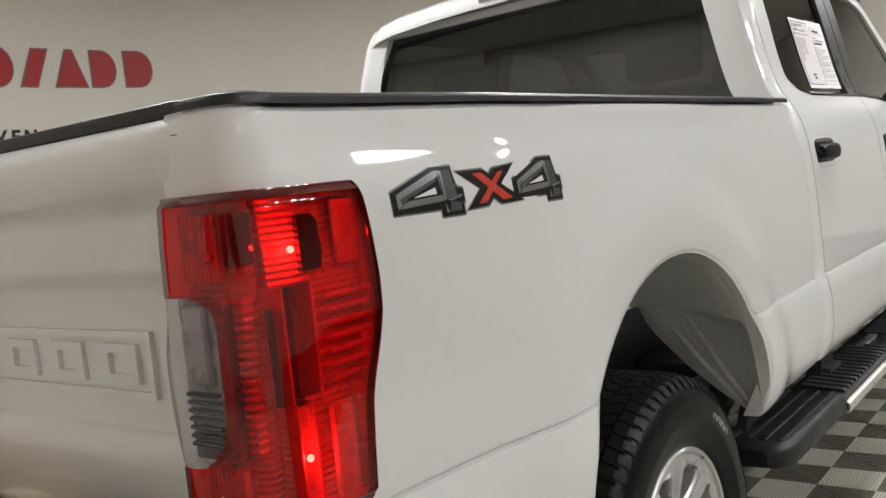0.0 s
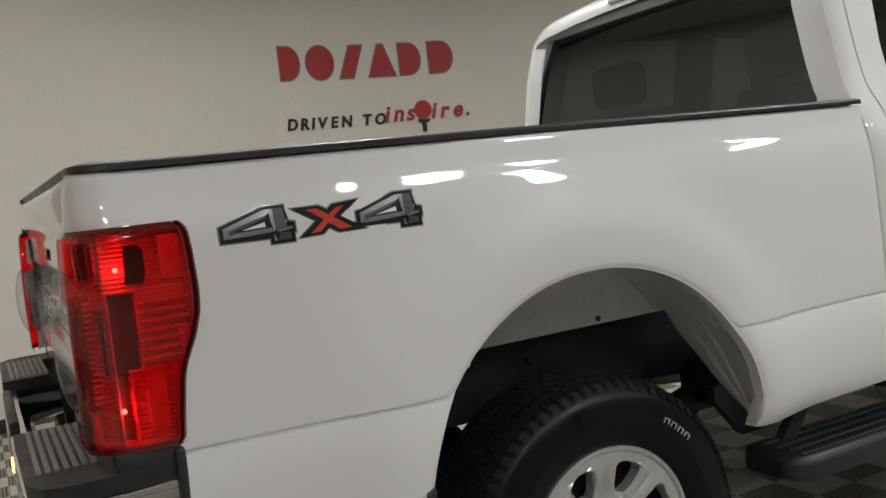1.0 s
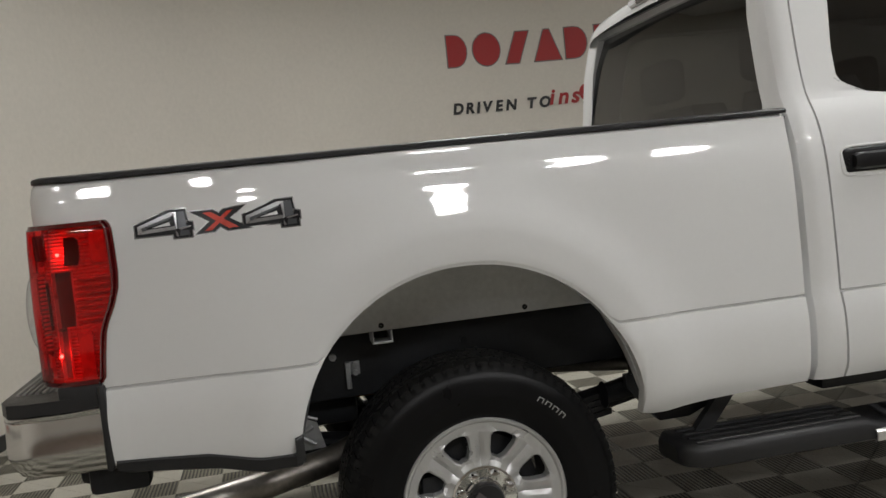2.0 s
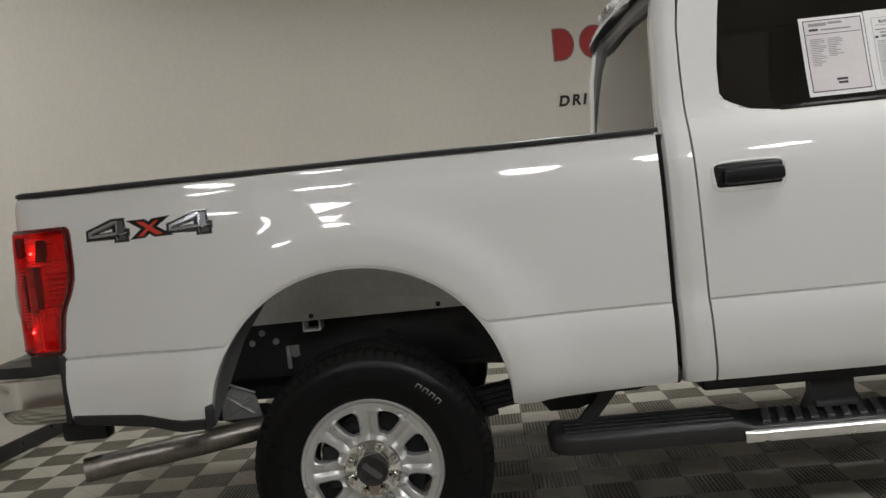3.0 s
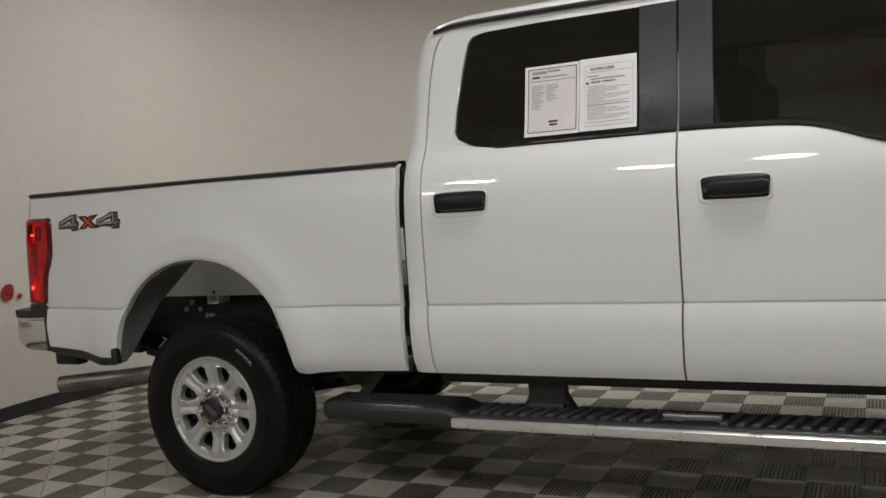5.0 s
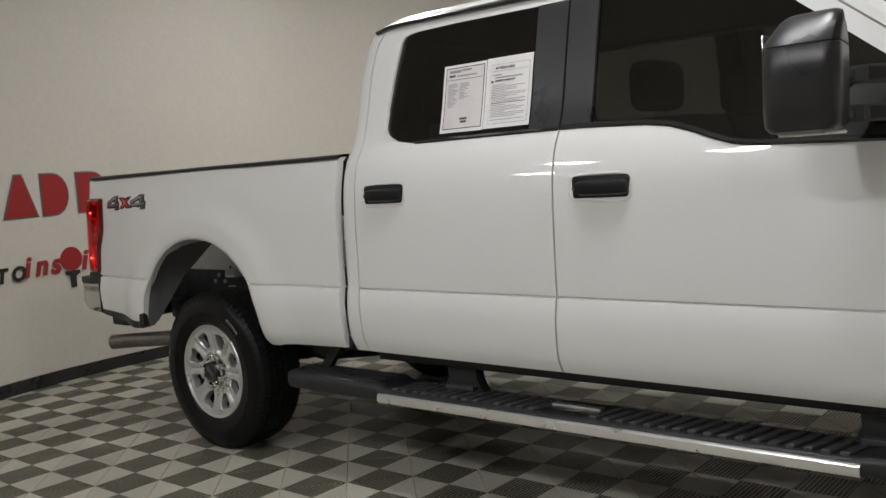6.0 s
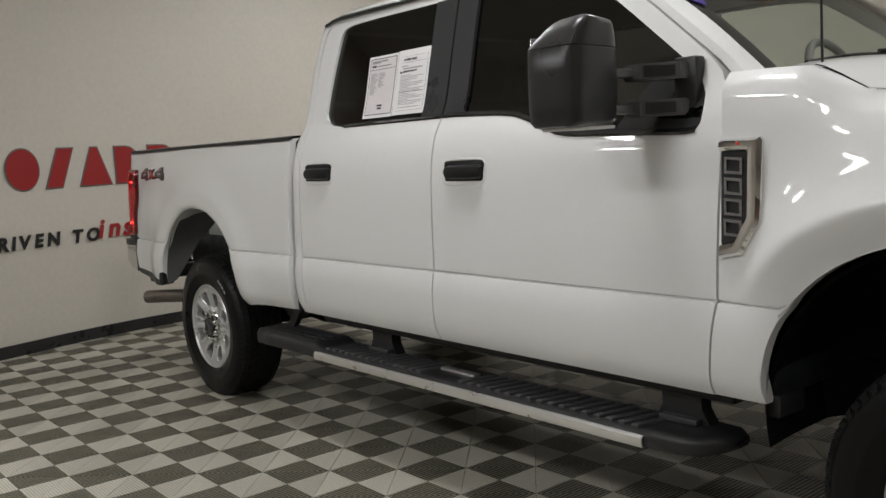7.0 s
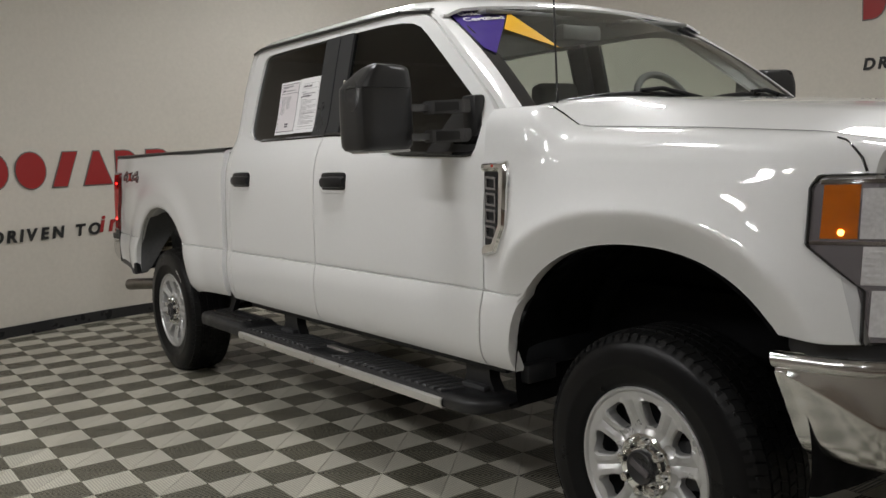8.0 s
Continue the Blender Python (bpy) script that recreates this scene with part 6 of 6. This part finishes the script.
DX, DZ = -0.866, 1.246
both = (TRUCK, TRUCK)
for x0, w, h, poly in ((DX, 0.151, 0.076, FOUR), (DX + 0.1455, 0.154, 0.065, CROSS), (DX + 0.281, 0.151, 0.076, FOUR)):
    frame_ = (x0, DZ if poly is FOUR else DZ + 0.005, w, h)
    black = 0.0016 if poly is FOUR else 0.0026
    base = decal("decal", poly[0], frame_, black, DECALBLACK, both, "black, grey and red 4x4 decal")
    for k, piece in enumerate(poly):
        decal("decal_edge", shifted(piece, w, h, 0.003), frame_, black - 0.0012 + 0.0002 * k, DECALLIGHT, base)
        if k:
            decal("decal_limb", piece, frame_, black + 0.0002 * k, DECALBLACK, base)
    if poly is CROSS:
        for k, piece in enumerate(CROSS_RED):
            decal("decal_face", piece, frame_, 0.0036 + 0.0003 * k, DECALRED, base)
        continue
    for pale in FOUR_PALE:
        decal("decal_shine", pale, frame_, 0.0030, DECALLIGHT, base)
    for mid in FOUR_MID:
        decal("decal_face", mid, frame_, 0.0030, DECALGREY, base)
    decal("decal_centre", FOUR_WHITE, frame_, 0.0030, WHITE, base)

# ---- cabin ----
def seat(x, y, w, back_h, name="seat"):
    s = thing("car_seat", "dark grey cloth car seat with headrest", "seat", (x, y, 0.68), "seats in the cab")
    part("cushion", boxed(-0.05, 0.48, -w / 2, w / 2, 0.0, 0.36, bevel=0.06, seg=3), SEAT, s)
    bm = bmesh.new()
    rows = []
    for z in np.linspace(0.33, back_h, 8):
        lean = -0.05 - 0.22 * (z - 0.33)
        ww = w / 2 * float(np.interp(z, [0.33, back_h - 0.1, back_h], [1.0, 0.95, 0.75]))
        rows.append([(lean + 0.10, -ww, z), (lean + 0.13, -ww * 0.7, z), (lean + 0.12, 0, z), (lean + 0.13, ww * 0.7, z), (lean + 0.10, ww, z), (lean - 0.06, ww, z), (lean - 0.08, 0, z), (lean - 0.06, -ww, z)])
    vs = grid(bm, rows, close=True)
    bm.faces.new(vs[-1])
    bm.faces.new(vs[0])
    part("backrest", bm, SEAT, s)
    part("headrest", boxed(-0.30, -0.18, -0.14, 0.14, back_h + 0.03, back_h + 0.22, bevel=0.045, seg=3), SEAT, s)
    bm = bmesh.new()
    for yy in (-0.06, 0.06):
        tube(bm, [(-0.22, yy, back_h - 0.05), (-0.24, yy, back_h + 0.06)], 0.007, 8)
    part("headrest_posts", bm, CHROME, s)
    return s


front_seat = seat(2.50, -0.42, 0.50, 0.80)
copy_thing(front_seat, pose(2.50, 0.42, 0.68))
back_seat = seat(1.55, -0.45, 0.60, 0.86)
copy_thing(back_seat, pose(1.55, 0.45, 0.68))
bm = bmesh.new()
rows = []
for y in np.linspace(-0.84, 0.84, 13):
    rows.append([(3.10, y, 0.95), (3.04, y, 1.15), (3.06, y, 1.36), (3.14, y, 1.425), (3.30, y, 1.44), (3.52 - 0.11 * (y / 0.86) ** 2, y, 1.455), (3.5 - 0.11 * (y / 0.86) ** 2, y, 1.0)])
grid(bm, rows)
part("dashboard", bm, CABIN, TRUCK, "dark grey dashboard")
bm = bmesh.new()
cw = Vector((3.02, 0.42, 1.51))
pts = [cw + Matrix.Rotation(radians(-25), 3, "Y") @ Vector((0, 0.19 * math.cos(2 * math.pi * k / 28), 0.19 * math.sin(2 * math.pi * k / 28))) for k in range(29)]
tube(bm, pts, 0.017, 10)
for k in (2, 12, 21):
    tube(bm, [cw, pts[k]], 0.014, 8)
tube(bm, [cw, cw + Vector((0.18, 0, -0.10))], 0.045, 12)
part("steering_wheel", bm, CABIN, TRUCK, "grey steering wheel")
bm = boxed(2.84, 2.90, -0.12, 0.12, 1.83, 1.90, bevel=0.015)
part("interior_mirror", bm, CABIN, TRUCK)
pair("sun_visor", boxed(2.82, 2.98, -0.62, -0.22, 1.905, 1.925, bevel=0.008), CABIN, TRUCK)
part("headliner", boxed(1.12, 2.84, -0.72, 0.72, 1.925, 1.945, bevel=0.008), CABIN, TRUCK)
part("cab_carpet", boxed(1.14, 3.35, -0.88, 0.88, 0.68, 0.70, bevel=0.005), SEAT, TRUCK)
# lower inner door lining
pair("door_lining", boxed(1.18, 3.30, -0.90, -0.88, 0.68, 1.335, bevel=0.008), CABIN, TRUCK)

# ---- papers and stickers ----
def flat_sheet(bm, x0, x1, z0, z1, lift, thick=0.0006):
    rows = []
    for x in (x0, x1):
        rows.append([(x, cab_y(z) + 0.012 - lift, z) for z in np.linspace(z0, z1, max(2, 1 + round((z1 - z0) / 0.012)))])
    grid(bm, rows)
    return flange(bm, (0, thick, 0))


def sheet(x0, x1, z0, z1, name, label, printed):
    s = thing(name, label, "paper sheet", (0, 0, 0), "papers on the rear door window")
    part("page", flat_sheet(bmesh.new(), x0, x1, z0, z1, 0.004), PAPER, s)
    for a, b, c, d, material, lift in printed:
        w, h = x1 - x0, z1 - z0
        part("print", flat_sheet(bmesh.new(), x0 + a * w, x0 + b * w, z0 + c * h, z0 + d * h, lift), material, s)
    return s


rnd = random.Random(5)
left = [(0.06, 0.96, 0.05, 0.96, DARKINK, 0.0050), (0.075, 0.945, 0.062, 0.948, PINKPAPER, 0.0056), (0.09, 0.93, 0.775, 0.782, DARKINK, 0.0062), (0.14, 0.42, 0.88, 0.92, INK, 0.0062), (0.44, 0.66, 0.895, 0.925, INK, 0.0062), (0.14, 0.28, 0.82, 0.85, DARKINK, 0.0062), (0.32, 0.78, 0.82, 0.84, INK, 0.0062), (0.45, 0.62, 0.18, 0.21, DARKINK, 0.0062), (0.47, 0.61, 0.135, 0.165, DARKINK, 0.0062)]
for k in range(16):
    z = 0.71 - 0.022 * k
    left.append((0.13, 0.26 + 0.12 * rnd.random(), z, z + 0.009, INK, 0.0062))
    if k < 11:
        left.append((0.40, 0.50 + 0.14 * rnd.random(), z, z + 0.009, INK, 0.0062))
right = [(0.1, 0.94, 0.06, 0.9, INK, 0.0050), (0.105, 0.935, 0.065, 0.895, PAPER, 0.0056), (0.14, 0.9, 0.80, 0.806, INK, 0.0062), (0.14, 0.34, 0.74, 0.755, INK, 0.0062), (0.2, 0.80, 0.70, 0.718, INK, 0.0062), (0.12, 0.17, 0.64, 0.67, DARKINK, 0.0062), (0.14, 0.88, 0.345, 0.352, DARKINK, 0.0062), (0.14, 0.88, 0.11, 0.115, DARKINK, 0.0062)]
for k in range(20):
    z = 0.60 - 0.0235 * k
    right.append((0.14, 0.62 + 0.28 * rnd.random() if k % 4 else 0.45, z, z + 0.008, INK, 0.0062))
sheet(1.553, 1.764, 1.484, 1.748, "info_sheet", "pinkish printed vehicle sheet with dark border on the window", left)
guide = sheet(1.766, 1.978, 1.486, 1.751, "warranty_sheet", "white printed warranty sheet taped to the window", right)


def window_text(text, x, z, size, host):
    me = lettered(text, size, depth=0.0003, offset=0.0004)
    slope = (cab_y(z + 0.05) - cab_y(z)) / 0.05
    me.transform(Matrix.Translation((x, cab_y(z) + 0.012 - 0.0068, z)) @ Matrix.Rotation(-math.atan(slope), 4, "X"))
    me.materials.append(DARKINK)
    ob = new("print", me)
    ob.parent = host


window_text("BUYERS GUIDE", 1.81, 1.706, 0.013, guide)
window_text("DEALER WARRANTY", 1.81, 1.659, 0.010, guide)


def on_screen(poly, material, name, label, lift=0.007):
    st = thing(name, label, "sticker")
    bm = bmesh.new()
    prism(bm, poly, lambda a, b, d: screen_point(a, b) + Vector((lift - d, 0, lift - d)), 0.001)
    part("film", bm, material, st)
    return st


st = on_screen([(-0.985, 0.97), (-0.66, 0.91), (-0.80, 0.70), (-0.95, 0.46), (-0.985, 0.52)], PURPLE, "purple_sticker", "purple sticker in the windshield's upper corner")
on_screen([(-0.655, 0.905), (-0.795, 0.695), (-0.60, 0.47)], YELLOW, "yellow_sticker", "yellow pointed sticker on the windshield")
a, b = screen_point(-0.86, 0.90), screen_point(-0.64, 0.93)
for k, (word, size) in enumerate((("Gold", 0.050), ("Certified", 0.050))):
    me = lettered(word, size, depth=0.0005, offset=0.001)
    p0 = screen_point(-0.955, 0.885 - 0.07 * k) + Vector((0.0085, 0, 0.0085))
    right_ = (screen_point(-0.70, 0.90) - screen_point(-0.88, 0.90)).normalized()
    up_ = (screen_point(-0.88, 0.95) - screen_point(-0.88, 0.85)).normalized()
    nrm = right_.cross(up_)
    me.transform(Matrix.Translation(p0) @ Matrix((right_, -nrm, up_)).transposed().to_4x4())
    me.materials.append(PAPER)
    ob = new("sticker_word", me)
    ob.parent = st


# ---- wall signs ----
def wall_frame(az, z):
    """Right, out and up at a place on the wall, seen from inside."""
    p = Vector(wall_point(az, z, -0.006))
    q = Vector(wall_point(az - 0.5, z, -0.006))
    r = (q - p).normalized()
    u = Vector((0, 0, 1))
    o = u.cross(r)
    return Matrix.Translation(p) @ Matrix((r, o, u)).transposed().to_4x4()


def sign(az0, z0, h):
    """A painted sign whose upper line starts at azimuth az0 with its foot at z0; h is the height of its large strokes."""
    sg = thing("wall_sign", "red shapes over black and red lettering on the beige wall", "sign", group="signs on the wall")

    def along(d):
        az = az0
        for _ in range(40):
            az -= math.degrees(d / 40 / (sum(wall_radius(az + e) for e in (-6, -3, 0, 3, 6)) / 5))
        return az

    def slab(x, outer, material, name, grow, lift):
        """One plain flat shape on the wall."""
        m = wall_frame(along(x), z0)
        bm = bmesh.new()
        prism(bm, shifted(outer, 1.0, 1.0, grow), lambda a, b, d: m @ Vector((a * h, -0.003 - lift + d, b * h)), 0.004)
        part(name, bm, material, sg)

    def round_end(x0, x1, zl, zh, k=9):
        r = (zh - zl) / 2
        return [(x0, zl)] + [(x1 - 0.8 * r + 0.8 * r * math.sin(math.pi * i / k), zl + r - r * math.cos(math.pi * i / k)) for i in range(k + 1)] + [(x0, zh)]

    def oval(x, z, a, b):
        return [(x + a * math.cos(math.tau * i / 24), z + b * math.sin(math.tau * i / 24)) for i in range(24)]

    shapes = [
        (0.06, round_end(0.0, 0.66, 0.0, 1.0)),
        (0.94, oval(0.46, 0.5, 0.46, 0.52)),
        (2.04, [(0.0, 0.0), (0.44, 0.0), (0.82, 1.0), (0.38, 1.0)]),
        (3.02, [(0.0, 0.0), (0.90, 0.0), (0.54, 1.0), (0.36, 1.0)]),
        (4.08, round_end(0.0, 0.72, 0.0, 1.0)),
        (5.08, round_end(0.0, 0.82, 0.0, 1.0)),
    ]
    for x, outer in shapes:
        slab(x * h, outer, SIGNGREY, "sign_shade", 0.035, 0.0)
        slab(x * h, outer, SIGNRED, "sign_shape", 0.0, 0.004)
    for word, dx, dz, size, shear, material in (("DRIVEN TO", 0.05 * h, -1.50 * h, 0.47 * h, 0.18, SIGNBLACK), ("ins", 3.35 * h, -1.45 * h, 0.72 * h, 0.25, SIGNRED), ("ire.", 4.95 * h, -1.45 * h, 0.72 * h, 0.25, SIGNRED)):
        adv = 0.0
        for ch in word:
            if ch == " ":
                adv += 0.26 * h
                continue
            me = lettered(ch, size, shear, 0.003, 0.020 * h)
            width = max(v.co.x for v in me.vertices)
            me.transform(wall_frame(along(dx + adv), z0 + dz) @ Matrix.Translation((0, -0.005, 0)))
            me.materials.append(material)
            ob = new("sign_letter", me)
            ob.parent = sg
            adv += width + 0.055 * h
    m = wall_frame(along(4.70 * h), z0 - 1.15 * h)
    bm = bmesh.new()
    prism(bm, [(0.30 * h * math.cos(2 * math.pi * k / 28), 0.30 * h * math.sin(2 * math.pi * k / 28)) for k in range(28)], lambda a, b, d: m @ Vector((a, -0.007 + d, b)), 0.006)
    part("sign_paddle", bm, SIGNRED, sg, "red round bat shape")
    bm = bmesh.new()
    prism(bm, [(-0.20 * h, -0.30 * h), (-0.20 * h, -0.38 * h), (-0.08 * h, -0.44 * h), (-0.07 * h, -0.72 * h), (0.07 * h, -0.72 * h), (0.08 * h, -0.44 * h), (0.20 * h, -0.38 * h), (0.20 * h, -0.30 * h)], lambda a, b, d: m @ Vector((a, -0.009 + d, b)), 0.006)
    part("sign_handle", bm, SIGNBLACK, sg, "black bat handle")
    return sg


sign(202.0, 1.215, 0.29)
sign(97.5, 2.40, 0.30)

# ---- floor tiles ----
def tile_mesh(dark, name):
    """One pair of opposite triangles of a square tile that stands on its corner."""
    bm = bmesh.new()
    a = TILE - 0.0012
    quarters = ((-1, 1), (1, -1)) if dark else ((1, 1), (-1, -1))
    g = 0.0011
    for sx, sy in quarters:
        top = [(sx * g, sy * g), (sx * (a - 2 * g), sy * g), (sx * g, sy * (a - 2 * g))]
        low = [(sx * 0.0, sy * 0.0), (sx * a, 0.0), (0.0, sy * a)]
        t = [bm.verts.new((x, y, 0.0)) for x, y in top]
        m = [bm.verts.new((x, y, -0.0016)) for x, y in low]
        b = [bm.verts.new((x, y, -0.0145)) for x, y in low]
        bm.faces.new(t)
        for i in range(3):
            j = (i + 1) % 3
            bm.faces.new((t[i], t[j], m[j], m[i]))
            bm.faces.new((m[i], m[j], b[j], b[i]))
    bmesh.ops.recalc_face_normals(bm, faces=bm.faces)
    return bm


tile = bpy.data.meshes.new("floor_tile")
full = bmesh.new()
for dark in (False, True):
    tmp = bpy.data.meshes.new("tmp")
    b2 = tile_mesh(dark, "tile")
    for f in b2.faces:
        f.material_index = 1 if dark else 0
    b2.to_mesh(tmp)
    b2.free()
    full.from_mesh(tmp)
    bpy.data.meshes.remove(tmp)
full.to_mesh(tile)
full.free()
tile.materials.append(LIGHTTILE)
tile.materials.append(DARKTILE)

near, far = [], []
for i in range(-62, 62):
    for j in range(-62, 42):
        if (i + j) % 2 == 0:
            continue
        x, y = 1.80 + TILE * i, -1.0 + TILE * j
        d = math.hypot(x - MID.x, y - MID.y)
        az = math.degrees(math.atan2(y - MID.y, x - MID.x)) % 360
        if d > min(wall_radius(az) + 0.28, 5.2 if 207 < az < 358 else 99):
            continue
        (near if -1.3 < x < 4.6 and -2.95 < y < -0.55 else far).append((x, y))
near.sort(key=lambda p: abs(p[0] - 2.0) * 0.6 + abs(p[1] + 1.6))
far += near[300:]
verts, faces, mats = [], [], []
tv = [tuple(v.co) for v in tile.vertices]
tf = [(tuple(p.vertices), p.material_index) for p in tile.polygons]
for x, y in far:
    base = len(verts)
    verts += [(x + a, y + b, c) for a, b, c in tv]
    for f, mi in tf:
        faces.append([base + q for q in f])
        mats.append(mi)
me = bpy.data.meshes.new("floor_tiles")
me.from_pydata(verts, [], faces)
me.polygons.foreach_set("material_index", mats)
me.materials.append(LIGHTTILE)
me.materials.append(DARKTILE)
rest = new("floor_tiles", me)
rest.parent = FLOOR
tagged(rest, kind="stuff")
for x, y in near[:300]:
    ob = new("floor_tile", tile)
    ob.parent = FLOOR
    ob.location = (x, y, 0)
